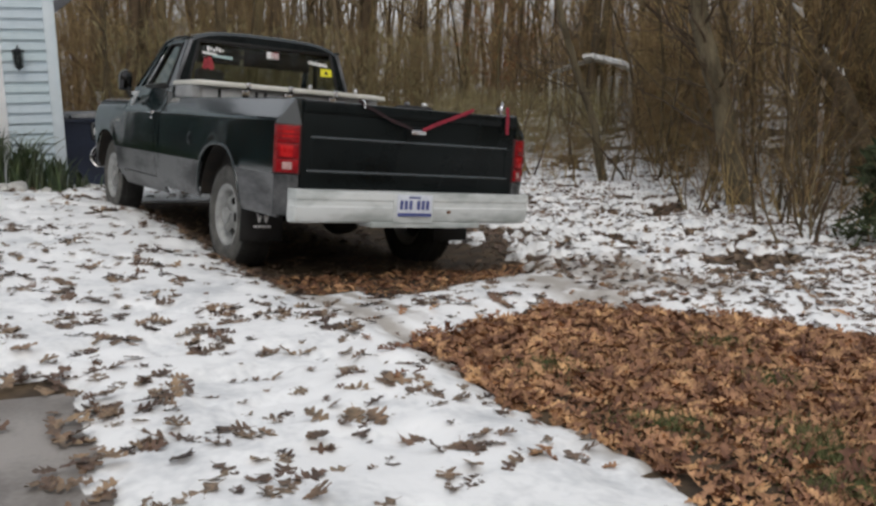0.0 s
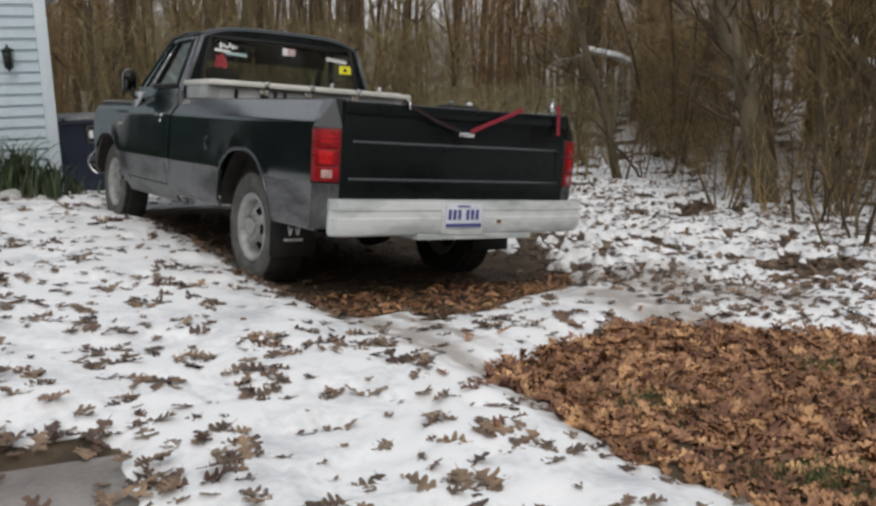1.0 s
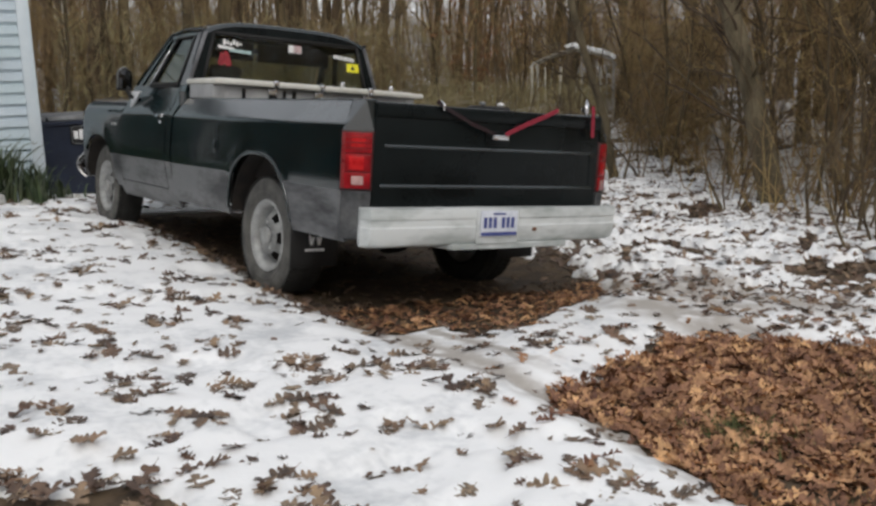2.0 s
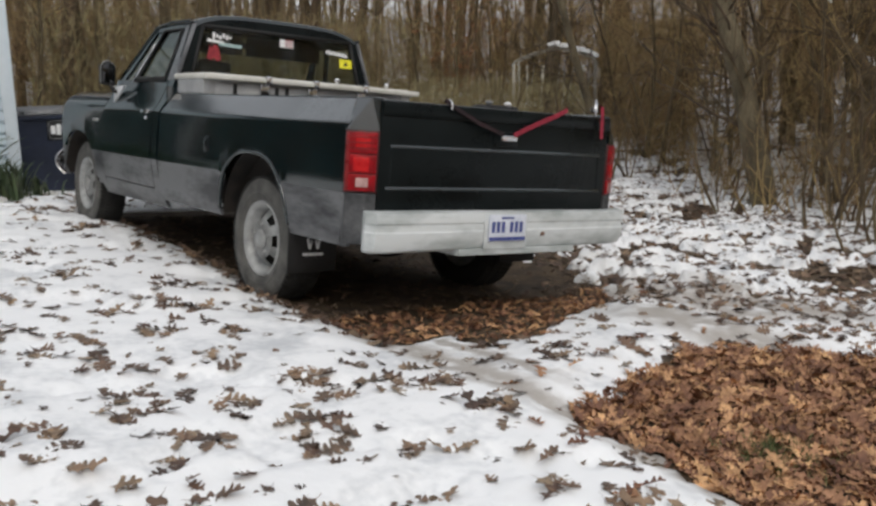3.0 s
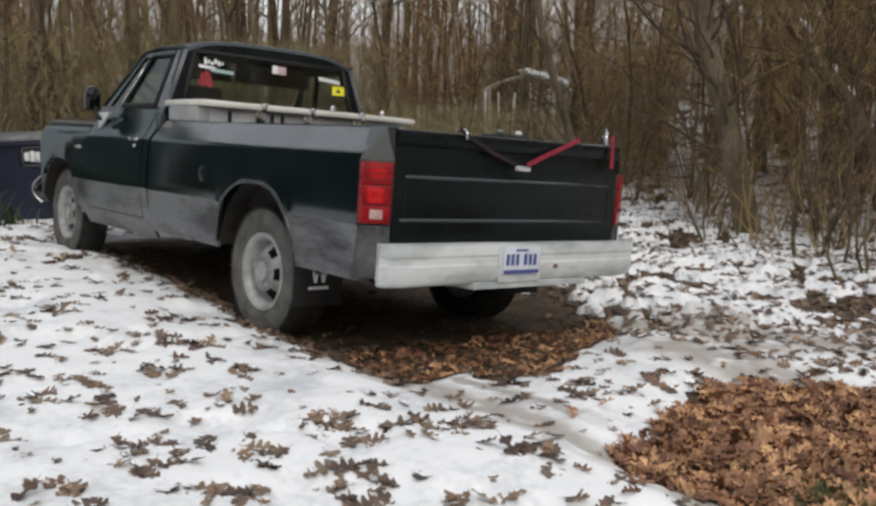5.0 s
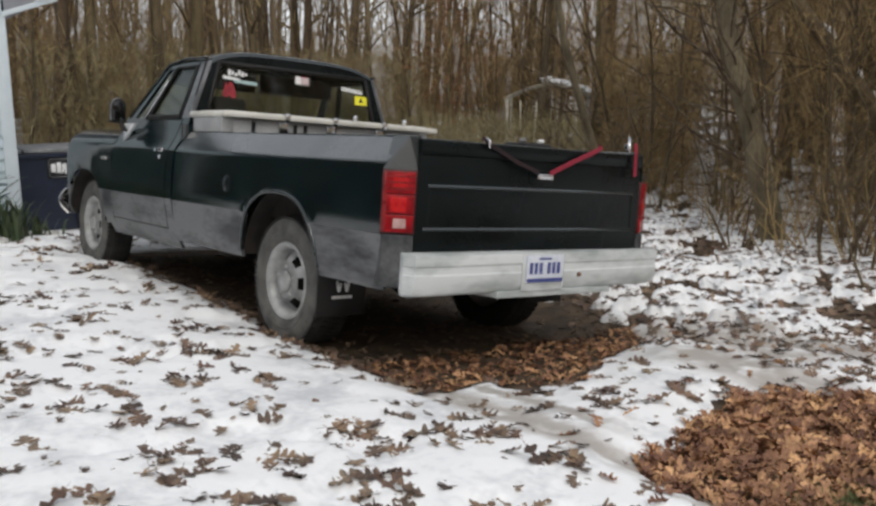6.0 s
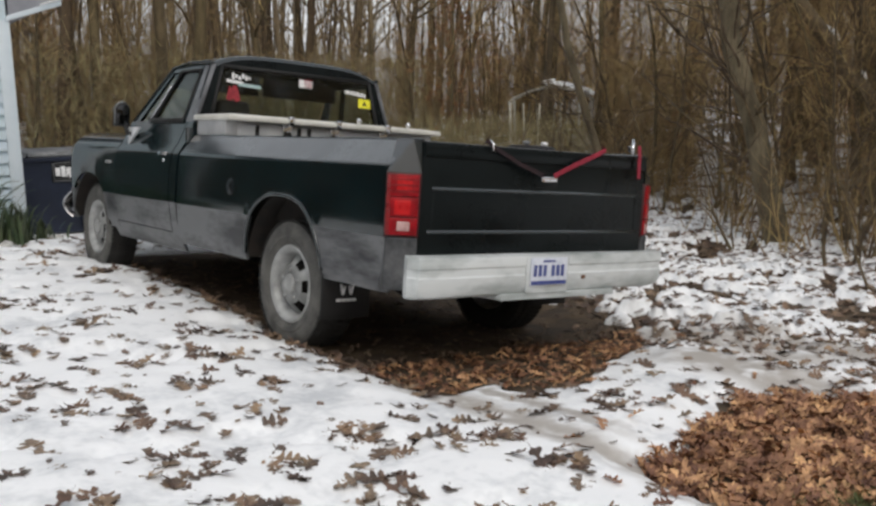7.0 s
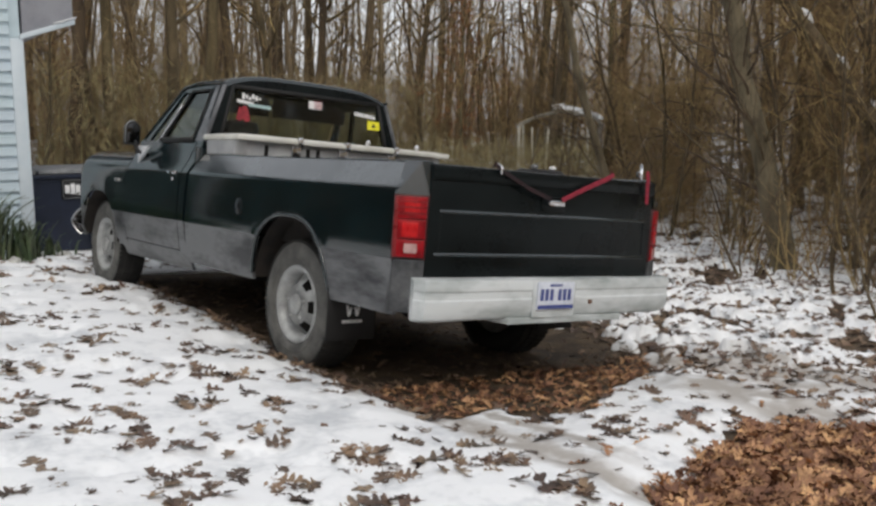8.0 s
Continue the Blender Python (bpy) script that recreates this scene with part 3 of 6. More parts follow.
# leaves on the bare strip under and behind the truck: dry ones behind it; below, its shade is put into a darker leaf
# colour
px, py = nrng.uniform(-1.2, 1.5, 9000), nrng.uniform(-1.7, 3.5, 9000)
ok = (snow_depth(px, py) < 0) & (nrng.random(9000) < np.where(py < -0.98 + 0.5 * fractal(px * 3, py * 3, 101, 3), np.where(px > 0.1, 1.0, np.where(px < -0.4, 0.95, 0.85)), 0.16))
px, py = px[ok], py[ok]
for pick, m, text in ((py < -0.80, LEAF, "brown leaves on bare soil behind the pickup"), (py >= -0.80, LEAF_WET_SHADE, "leaves on bare soil beneath the pickup, coloured dark for its shade")):
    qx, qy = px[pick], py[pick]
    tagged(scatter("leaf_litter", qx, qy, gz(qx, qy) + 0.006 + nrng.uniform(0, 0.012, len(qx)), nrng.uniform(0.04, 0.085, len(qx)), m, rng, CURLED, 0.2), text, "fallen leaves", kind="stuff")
# leaves caught along the snow's edge beside the wheels
px, py = nrng.uniform(-1.25, -0.5, 2600), nrng.uniform(-1.3, 3.0, 2600)
e = inside(px, py, BARE_UNDER_TRUCK)
ok = nrng.random(2600) < 0.75 * np.clip(1 - np.abs(e + 0.06) / 0.16, 0, 1) * np.clip(3 * (fractal(px * 3, py * 3, 99, 3) - 0.3), 0.05, 1)
px, py = px[ok], py[ok]
tagged(scatter("leaf_litter", px, py, surface(px, py), nrng.uniform(0.05, 0.10, len(px)), LEAF_WET_SHADE, rng, SHAPES, 0.3), "wet leaves caught along the melting edge of snow", "fallen leaves", kind="stuff")

# broken ground towards the woods: wet leaves, thick where the snow has gone
px, py = nrng.uniform(0.9, 15, 95000), nrng.uniform(-4.5, 13, 95000)
bare = snow_depth(px, py) < 0
near = np.hypot(px + 3.4, py + 5.0)
ok = (near < 20) & (inside(px, py, LEAF_PATCH) < -0.05) & (inside(px, py, BARE_UNDER_TRUCK) < -0.05) & (nrng.random(95000) < np.where(bare, 0.95, 0.48 + 0.40 * (fractal(px * 2.6, py * 2.6, 97, 3) > 0.52)) * np.where(near > 13, 0.5, 1))
px, py = px[ok], py[ok]
tagged(scatter("leaf_litter", px, py, surface(px, py), nrng.uniform(0.03, 0.085, len(px)), LEAF_WET_SHADE, rng, SHAPES, 0.3), "dark wet leaves strewn over broken snow at the wood's edge", "fallen leaves", kind="stuff")

# wet leaves blown against the paving's edge
px, py = nrng.uniform(-4.2, -2.3, 5000), nrng.uniform(-5.4, -2.2, 5000)
e = inside(px, py, PAVING_EDGE)
ok = (nrng.random(5000) < np.where(e < -0.08, 0.02, 0.42 * np.clip(1 - np.abs(e - 0.0) / 0.17, 0.03, 1)) * np.clip(2.4 * (fractal(px * 2, py * 2, 95, 3) - 0.25), 0, 1))
px, py = px[ok], py[ok]
tagged(scatter("leaf_litter", px, py, surface(px, py) + 0.014 + nrng.uniform(0, 0.012, len(px)), nrng.uniform(0.06, 0.12, len(px)), LEAF_WET_SHADE, rng, SHAPES, 0.2), "wet brown leaves gathered along the paving edge", "fallen leaves", kind="stuff")

# leaves gathered in small heaps on the snow, and small bits between them
hx, hy = nrng.uniform(-5.0, 1.8, 330), nrng.uniform(-8.5, 4.8, 330)
heap = np.repeat(nrng.uniform(0.03, 0.12, 330), 6)
px = np.repeat(hx, 6) + nrng.normal(0, 1, 1980) * heap
py = np.repeat(hy, 6) + nrng.normal(0, 1, 1980) * heap
bx, by = nrng.uniform(-5.5, 2.4, 2300), nrng.uniform(-9.5, 5.2, 2300)
hx, hy = nrng.uniform(-3.3, -1.0, 30), nrng.uniform(-3.3, -0.2, 30)
px = np.concatenate([px, bx, np.repeat(hx, 8) + nrng.normal(0, 0.065, 240)])
py = np.concatenate([py, by, np.repeat(hy, 8) + nrng.normal(0, 0.065, 240)])
sz = np.concatenate([nrng.uniform(0.065, 0.13, 1980), nrng.uniform(0.03, 0.10, 2300), nrng.uniform(0.07, 0.13, 240)])
ok = snow_depth(px, py) > 0
px, py, sz = px[ok], py[ok], sz[ok]
tagged(scatter("leaf_scatter", px, py, surface(px, py) - 0.002, sz, LEAF_WET_SHADE, rng, SHAPES, 0.22), "small wet leaves and heaps of leaves on snow", "fallen leaves", kind="stuff")

# the leaves that can be told apart on the open snow, each its own piece
LEAF_MESHES = []
for v, f in SHAPES:
    LEAF_MESHES.append(array_mesh("oak_leaf", v, f, LEAF_ONE, smooth=False))
count = 0
while count < 300:
    x, y = rng.uniform(-3.7, 0.5), rng.uniform(-4.4, 1.8)
    one = np.array([x]), np.array([y])
    if snow_depth(*one)[0] < 0.012:
        continue
    ob = new("oak_leaf", LEAF_MESHES[rng.randrange(len(LEAF_MESHES))])
    ob.parent = snow
    s = rng.uniform(0.075, 0.14)
    ob.matrix_basis = pose(x, y, float(surface(*one)[0]) - 0.001, rng.gauss(-3, 5), rng.gauss(4, 5), rng.uniform(0, 360)) @ Matrix.Diagonal((s, s, s * 0.55, 1))
    count += 1

# thin winter grass in the gaps of the leaf patch
vs, fs, n = [], [], 0
for cx, cy in GREEN_SPOTS:
    for _ in range(700):
        x, y = cx + rng.gauss(0, 0.11), cy + rng.gauss(0, 0.09)
        z, a, h = float(gz(x, y)) + 0.005, rng.uniform(0, 6.283), rng.uniform(0.02, 0.055)
        lx, ly = rng.gauss(0, 0.02), rng.gauss(0, 0.02)
        vs += [(x - 0.003 * math.cos(a), y - 0.003 * math.sin(a), z), (x + 0.003 * math.cos(a), y + 0.003 * math.sin(a), z), (x + lx, y + ly, z + h)]
        fs.append((n, n + 1, n + 2))
        n += 3
tagged(raw("grass", vs, fs, GRASS, smooth=False), "thin green grass blades poking through dead leaves", "grass", kind="stuff")


# ---- the pickup ----
TRUCK = SITE @ pose(-0.86, 0, 0) @ pose(0, 0, 0, 0, 1.9, 0) @ pose(0.830, 0, 0)
truck = tagged(new("pickup_truck"), "black older regular-cab pickup with dull silver lower panels", "pickup truck")
truck.matrix_world = TRUCK
BAND = 0.705
POST_GREY = mat("dark_grey_post_paint", (0.032, 0.034, 0.037), (0.125, 0.128, 0.132), 5, 0.5, 0.2, 0.04, 30, 0.15)


def rake(bm):
    """The body sits a little nose-down on its wheels."""
    for v in bm.verts:
        v.co.z -= 0.016 * v.co.y
    return bm


def body(name, bm, material, label="", parent=None):
    return part(name, rake(bm), material, parent or truck, label)


def two_tone(ob):
    for p in ob.data.polygons:
        z = p.center.z + 0.016 * p.center.y
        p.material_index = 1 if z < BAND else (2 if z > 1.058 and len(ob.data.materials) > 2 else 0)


BED_SIDE = [(0.43, 0.935), (0.50, 0.955), (0.70, 0.972), (0.715, 0.976), (0.90, 0.972), (1.03, 0.964), (1.05, 0.960), (1.06, 0.953), (1.165, 0.868), (1.18, 0.855)]
CAB_SIDE = [(0.43, 0.905), (0.50, 0.930), (0.70, 0.965), (0.715, 0.970), (0.90, 0.967), (1.05, 0.955), (1.14, 0.900), (1.24, 0.858), (1.285, 0.845)]
ZS_BED = [0.43, 0.47, 0.50, 0.56, 0.63, 0.695, 0.705, 0.72, 0.80, 0.87, 0.94, 1.0, 1.03, 1.05, 1.06, 1.09, 1.13, 1.165, 1.18]


def arch(y, centre, bottom, half=0.45, top=0.850):
    """Lower edge of a panel with a wheel opening."""
    d = abs(y - centre)
    if d >= half:
        return bottom
    return max(bottom, 0.40 + (top - 0.40) * (1 - (d / half) ** 2.6) ** (1 / 2.2))


def side_panel(sx, y0, y1, table, zs, wheel=None, bottom=0.43, bulge=0.0, ymap=None):
    ys = list(np.linspace(y0, y1, 14))
    if wheel is not None:
        ys = sorted(set(ys + [wheel + 0.45 * math.sin(a) for a in np.linspace(-1.5707, 1.5707, 27)]))
        ys = [y for y in ys if y0 <= y <= y1]
    grid = []
    for y in ys:
        lo = arch(y, wheel, bottom) if wheel is not None else bottom
        row = []
        for z in zs:
            zz = max(z, lo)
            x = lerp_table(table, zz)
            if wheel is not None:
                r = math.hypot(y - wheel, zz - 0.44)
                x += 0.009 * math.exp(-((r - 0.465) / 0.035) ** 2)
            if ymap:
                x -= ymap(y, zz)
            row.append((sx * x, y, zz))
        grid.append(row)
    bm = sheet(grid, -0.02 * sx if sx > 0 else 0.02)
    bmesh.ops.remove_doubles(bm, verts=bm.verts, dist=0.0004)
    bmesh.ops.dissolve_degenerate(bm, dist=0.0003, edges=bm.edges)
    return smooth(bm, 28)


for sx in (-1, 1):
    tail = lambda y, z: 0.012 * max(0, (-1.03 - y) / 0.1) ** 2
    # third material: sky reflection put into the colour of the top slope
    ob = body("bed_side", side_panel(sx, -1.086, 1.405, BED_SIDE, ZS_BED, -0.065, ymap=tail), (PAINT, SILVER, PAINT_SHOULDER_SKY), "black upper and dull silver lower bed side")
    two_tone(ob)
    lip = [(sx * (lerp_table(BED_SIDE, max(0.43, arch(y, -0.065, 0.43))) + 0.008), y, arch(y, -0.065, 0.43)) for y in (-0.065 + 0.45 * math.sin(a) for a in np.linspace(-1.45, 1.45, 24))]
    body("arch_lip", tube(lip, 0.012, 6), PAINT, parent=ob)
    # bed rail and inner wall
    body("bed_rail", merge(box(*sorted((sx * 0.80, sx * 0.856)), -1.15, 1.40, 1.168, 1.187, 0.006)), PAINT)
    body("bed_inner_wall", box(sx * 0.80 - 0.01, sx * 0.80 + 0.01, -1.14, 1.41, 0.70, 1.172), CHASSIS)
    # wheel house
    hood_arc = [(0.47 * math.cos(a), 0.40 + 0.48 * math.sin(a)) for a in np.linspace(0.10, math.pi - 0.10, 20)]
    for cy in (-0.065, 3.327):
        grid = [[(sx * 0.93, cy + p, q), (sx * 0.55, cy + p, q)] for p, q in hood_arc]
        body("wheel_house", sheet(grid, 0.012), CHASSIS)
    # tail lamp, wrapped round the rear corner
    def lens(name, u0, u1, out, z0, z1, m, parent=None, label="", deep=0.05):
        """A block on the slanted lamp face; u runs from the tailgate outwards."""
        a, b = Vector((sx * 0.834, -1.180)), Vector((sx * 0.978, -1.090))
        along, face = b - a, Vector((sx * 0.585, -0.811))
        p, q = a + along * u0 + face * out, a + along * u1 + face * out
        r_, s_ = q - face * deep, p - face * deep
        bm = prism([tuple(v) for v in (p, q, r_, s_)][::sx], "z", z0, z1, 0.006)
        return body(name, bm, m, label, parent)
    lamp = lens("tail_lamp", 0.0, 1.0, 0.0, 0.708, 1.022, LAMP_BEZEL, None, "tall red tail lamp with white reversing lens")
    lens("upper_lens", 0.05, 0.95, 0.012, 0.905, 1.012, RED_LENS, lamp)
    lens("brake_lens", 0.05, 0.95, 0.010, 0.808, 0.902, RED_LENS, lamp)
    lens("brake_core", 0.26, 0.74, 0.0125, 0.816, 0.890, RED_BRIGHT, lamp)
    lens("upper_core", 0.24, 0.70, 0.0135, 0.925, 0.998, RED_BRIGHT, lamp)
    lens("side_strip", 0.84, 0.97, 0.0125, 0.720, 1.010, RED_DARK, lamp)
    lens("lower_lens", 0.05, 0.95, 0.010, 0.718, 0.804, RED_LENS, lamp)
    lens("reversing_lens", 0.26, 0.64, 0.015, 0.738, 0.786, CLEAR_LENS, lamp, "clear reversing lens")
    for i in range(3):
        lens("lens_rib", 0.06, 0.94, 0.0145, 0.930 + 0.028 * i, 0.933 + 0.028 * i, RED_DARK, lamp)
    # rear corner post between tailgate and lamp
    body("corner_post", hexa([(sx * 0.834, -1.178, 1.022), (sx * 0.972, -1.095, 1.022), (sx * 0.945, -1.0, 1.022), (sx * 0.834, -1.0, 1.022)], [(sx * 0.834, -1.165, 1.182), (sx * 0.862, -1.135, 1.182), (sx * 0.862, -1.0, 1.182), (sx * 0.834, -1.0, 1.182)]), PAINT)
    body("corner_post", prism([(sx * 0.834, -1.178), (sx * 0.90, -1.165), (sx * 0.968, -1.095), (sx * 0.945, -1.02), (sx * 0.834, -1.02)][::sx], "z", 0.45, 0.708, 0.006), POST_GREY)
    # mud flap with a pale emblem and bars
    flap = body("mud_flap", box(min(sx * 0.63, sx * 0.945), max(sx * 0.63, sx * 0.945), -0.505, -0.492, 0.20, 0.56, 0.004), BLACK, "black rubber mud flap with pale emblem")
    emblem = []
    for a, b in (((-0.03, 0.05), (-0.02, 0.0)), ((0.03, 0.05), (0.02, 0.0)), ((-0.01, 0.04), (-0.02, 0.0)), ((0.01, 0.04), (0.02, 0.0))):
        emblem.append(tube([(sx * 0.785 + 1.3 * a[0], -0.509, 0.334 + 1.2 * a[1]), (sx * 0.785 + 1.3 * b[0], -0.509, 0.334 + 1.2 * b[1])], 0.0075, 5))
    body("emblem", merge(*emblem), DECAL_WHITE, parent=flap)
    for i in range(4):
        body("emblem_bar", box(sx * 0.785 - 0.066 + 0.033 * i, sx * 0.785 - 0.038 + 0.033 * i, -0.510, -0.505, 0.296, 0.312), DECAL_WHITE, parent=flap)
    # cab corner, door, front wing
    ob = body("cab_corner", side_panel(sx, 1.455, 1.560, CAB_SIDE, ZS_BED + [1.24, 1.285]), (PAINT, SILVER))
    two_tone(ob)
    zs = [z for z in ZS_BED if z >= 0.5] + [1.24, 1.285]
    door = body("door", side_panel(sx, 1.575, 2.66, CAB_SIDE, zs, bottom=0.50), (PAINT, SILVER), "black door with dull silver lower part")
    two_tone(door)
    body("rocker", side_panel(sx, 1.455, 2.80, [(0.36, 0.86), (0.43, 0.90), (0.49, 0.918)], [0.36, 0.40, 0.43, 0.49], bottom=0.36), SILVER)
    body("door_handle", merge(box(min(sx * 0.925, sx * 0.965), max(sx * 0.925, sx * 0.965), 1.66, 1.80, 1.035, 1.06, 0.006), tube([(sx * 0.945, 1.70, 1.0), (sx * 0.965, 1.70, 1.0)], 0.012)), CHROME, "chrome door handle", parent=door)
    WING = [(0.43, 0.90), (0.50, 0.93), (0.70, 0.95), (0.715, 0.955), (0.90, 0.965), (1.02, 0.958), (1.09, 0.935), (1.15, 0.885), (1.185, 0.80), (1.20, 0.72)]
    nose = lambda y, z: 0.16 * max(0, (y - 3.75) / 0.33) ** 2.2
    ob = body("front_wing", side_panel(sx, 2.675, 4.05, WING, [z for z in ZS_BED if z < 1.0] + [1.0, 1.04, 1.075, 1.10, 1.13, 1.16, 1.185, 1.20], 3.327, ymap=nose), (PAINT, SILVER), "black front wing")
    two_tone(ob)
    body("wing_badge", box(min(sx * 0.955, sx * 0.975), max(sx * 0.955, sx * 0.975), 2.78, 2.88, 0.945, 0.968, 0.004), RIM, parent=ob)
    body("lamp_bezel", box(*sorted((sx * 0.80, sx * 0.875)), 4.03, 4.075, 0.80, 0.97, 0.012), CHROME, "chrome headlamp surround")
    body("head_lamp", box(min(sx * 0.50, sx * 0.74), max(sx * 0.50, sx * 0.74), 4.00, 4.07, 0.80, 0.97, 0.02), CLEAR_LENS)
    # glasshouse: pillars and side glass
    def gx_at(z):
        return sx * (0.845 - (z - 1.285) * 0.135 / 0.40)
    t = 0.028 * sx
    def post(name, b0, b1, t0, t1, z0=1.275, z1=1.695, m=PAINT):
        lo = [(gx_at(z0), b0, z0), (gx_at(z0), b1, z0), (gx_at(z0) - t, b1, z0), (gx_at(z0) - t, b0, z0)]
        hi = [(gx_at(z1), t0, z1), (gx_at(z1), t1, z1), (gx_at(z1) - t, t1, z1), (gx_at(z1) - t, t0, z1)]
        bm = hexa(lo, hi)
        bmesh.ops.bevel(bm, geom=bm.edges, offset=0.006, segments=2, affect="EDGES")
        return body(name, smooth(bm), m)
    # reflected sky is painted into this pillar's colour
    post("rear_pillar", 1.455, 1.600, 1.485, 1.605, m=PAINT_PILLAR_SKY)
    post("door_frame", 1.605, 1.645, 1.61, 1.645)
    post("windscreen_pillar", 2.49, 2.60, 2.10, 2.19)
    fr = post("quarter_light_post", 2.215, 2.245, 1.975, 2.0)
    body("window_rail", hexa([(gx_at(1.665), 1.60, 1.655), (gx_at(1.665), 2.16, 1.655), (gx_at(1.665) - t, 2.16, 1.655), (gx_at(1.665) - t, 1.60, 1.655)], [(gx_at(1.70), 1.60, 1.705), (gx_at(1.70), 2.14, 1.705), (gx_at(1.70) - t, 2.14, 1.705), (gx_at(1.70) - t, 1.60, 1.705)]), PAINT)
    g = sx * 0.012
    for name, (a, b, c, d) in (("side_window", (1.640, 2.22, 1.98, 1.635)), ("quarter_light", (2.245, 2.49, 2.10, 2.0))):
        pane = [(gx_at(1.27) - g, a, 1.27), (gx_at(1.27) - g, b, 1.27), (gx_at(1.66) - g, c, 1.66), (gx_at(1.66) - g, d, 1.66)]
        bm = hexa(pane, [(p[0] - sx * 0.004, p[1], p[2]) for p in pane])
        pane_ob = body(name, bm, GLASS, "tinted side window")
        pane_ob.visible_shadow = False
    body("drip_rail", tube([(sx * 0.722, 1.52, 1.712), (sx * 0.722, 1.85, 1.718), (sx * 0.712, 2.17, 1.695), (sx * 0.845, 2.60, 1.29)], 0.010, 6), PAINT)
    seal = [(gx_at(1.285), 1.645, 1.285), (gx_at(1.285), 2.215, 1.285), (gx_at(1.66), 1.985, 1.66), (gx_at(1.66), 1.645, 1.66), (gx_at(1.285), 1.645, 1.285)]
    body("window_seal", tube(seal, 0.011, 6), BLACK)
    body("window_sill", tube([(gx_at(1.288) + sx * 0.004, 1.64, 1.288), (gx_at(1.288) + sx * 0.004, 2.22, 1.288)], 0.020, 6), BLACK)
    # door mirror: a round-topped shell on a short arm, and its mounting plate, whose sky reflection is painted as white
    mir = body("door_mirror", tube([(sx * 0.885, 2.42, 1.17), (sx * 0.95, 2.44, 1.19), (sx * 0.985, 2.45, 1.26)], 0.016, 8), BLACK, "black round-topped door mirror with bright mounting plate")
    mx = sx * 0.995
    outline = [(mx - 0.058, 1.235), (mx + 0.058, 1.235), (mx + 0.060, 1.36)] + [(mx + 0.060 * math.cos(a), 1.36 + 0.062 * math.sin(a)) for a in np.linspace(0.3, math.pi - 0.3, 9)] + [(mx - 0.060, 1.36)]
    body("mirror_head", prism(outline, "y", 2.435, 2.50, 0.012), BLACK, parent=mir)
    inner = [(mx + 0.82 * (p - mx), 1.325 + 0.80 * (q - 1.325)) for p, q in outline]
    # dark reflection is put into the glass colour
    body("mirror_glass", prism(inner, "y", 2.430, 2.436, 0.001), MIRROR, parent=mir)
    rim_line = [(mx + sx * 0.061, 2.438, 1.25), (mx + sx * 0.063, 2.438, 1.355)] + [(mx + sx * 0.063 * math.cos(a), 2.438, 1.36 + 0.064 * math.sin(a)) for a in np.linspace(0.25, 1.7, 6)]
    body("mirror_edge", tube(rim_line, 0.0035, 6), RIM, "pale mirror edge", parent=mir)
    body("mirror_plate", prism([(2.285, 1.235), (2.50, 1.235), (2.50, 1.10)], "x", *sorted((sx * 0.905, sx * 0.930)), 0.004), TRIM, "mirror mounting plate, coloured white for the sky it reflects", parent=mir)
    body("quarter_light_frame", tube([(gx_at(1.275) + sx * 0.008, 2.262, 1.275), (gx_at(1.47) + sx * 0.008, 2.13, 1.47), (gx_at(1.56) + sx * 0.008, 2.07, 1.56)], [0.013, 0.010, 0.006], 6), CHROME, "chrome quarter-light frame", parent=mir)

body("fuel_door", merge(lathe([(-0.970, 0.052), (-0.977, 0.050), (-0.978, 0.002)], "x", 20, (0, 0.58, 0.865)), lathe([(-0.976, 0.026), (-0.984, 0.023), (-0.984, 0.002)], "x", 12, (0, 0.58, 0.865))), PAINT_GATE, "black fuel filler cap")

# tailgate with a raised rim, two creases and a sunk middle
gate = body("tailgate", box(-0.828, 0.828, -1.175, -1.11, 0.615, 1.178, 0.012), PAINT_GATE, "matt black tailgate with two pressed creases")
body("gate_top_rim", box(-0.826, 0.826, -1.188, -1.168, 1.10, 1.176, 0.009), PAINT_GATE, parent=gate)
for z, w in ((0.950, 0.765), (0.738, 0.785)):
    body("crease", prism([(-1.170, z - 0.016), (-1.1805, z - 0.008), (-1.1815, z - 0.004), (-1.172, z + 0.012), (-1.168, z + 0.014)], "x", -w, w, 0.003), PAINT, parent=gate)
for sx in (-1, 1):
    body("crease", prism([(sx * 0.752, 0.75), (sx * 0.772, 0.75), (sx * 0.765, 0.94), (sx * 0.745, 0.94)], "y", -1.1757, -1.165, 0.0002), PAINT_GATE, parent=gate)
handle = body("gate_handle", box(-0.058, 0.058, -1.215, -1.185, 1.005, 1.036, 0.008), CHROME, "worn chrome tailgate handle", parent=gate)
body("handle_recess", box(-0.09, 0.09, -1.180, -1.172, 0.975, 1.055, 0.003), PAINT_GATE, parent=gate)
for x in (-0.12, 0.06, -0.02):
    body("letter_ghost", box(x, x + 0.07, -1.1765, -1.172, 0.856, 0.870), PAINT_GATE, parent=gate)

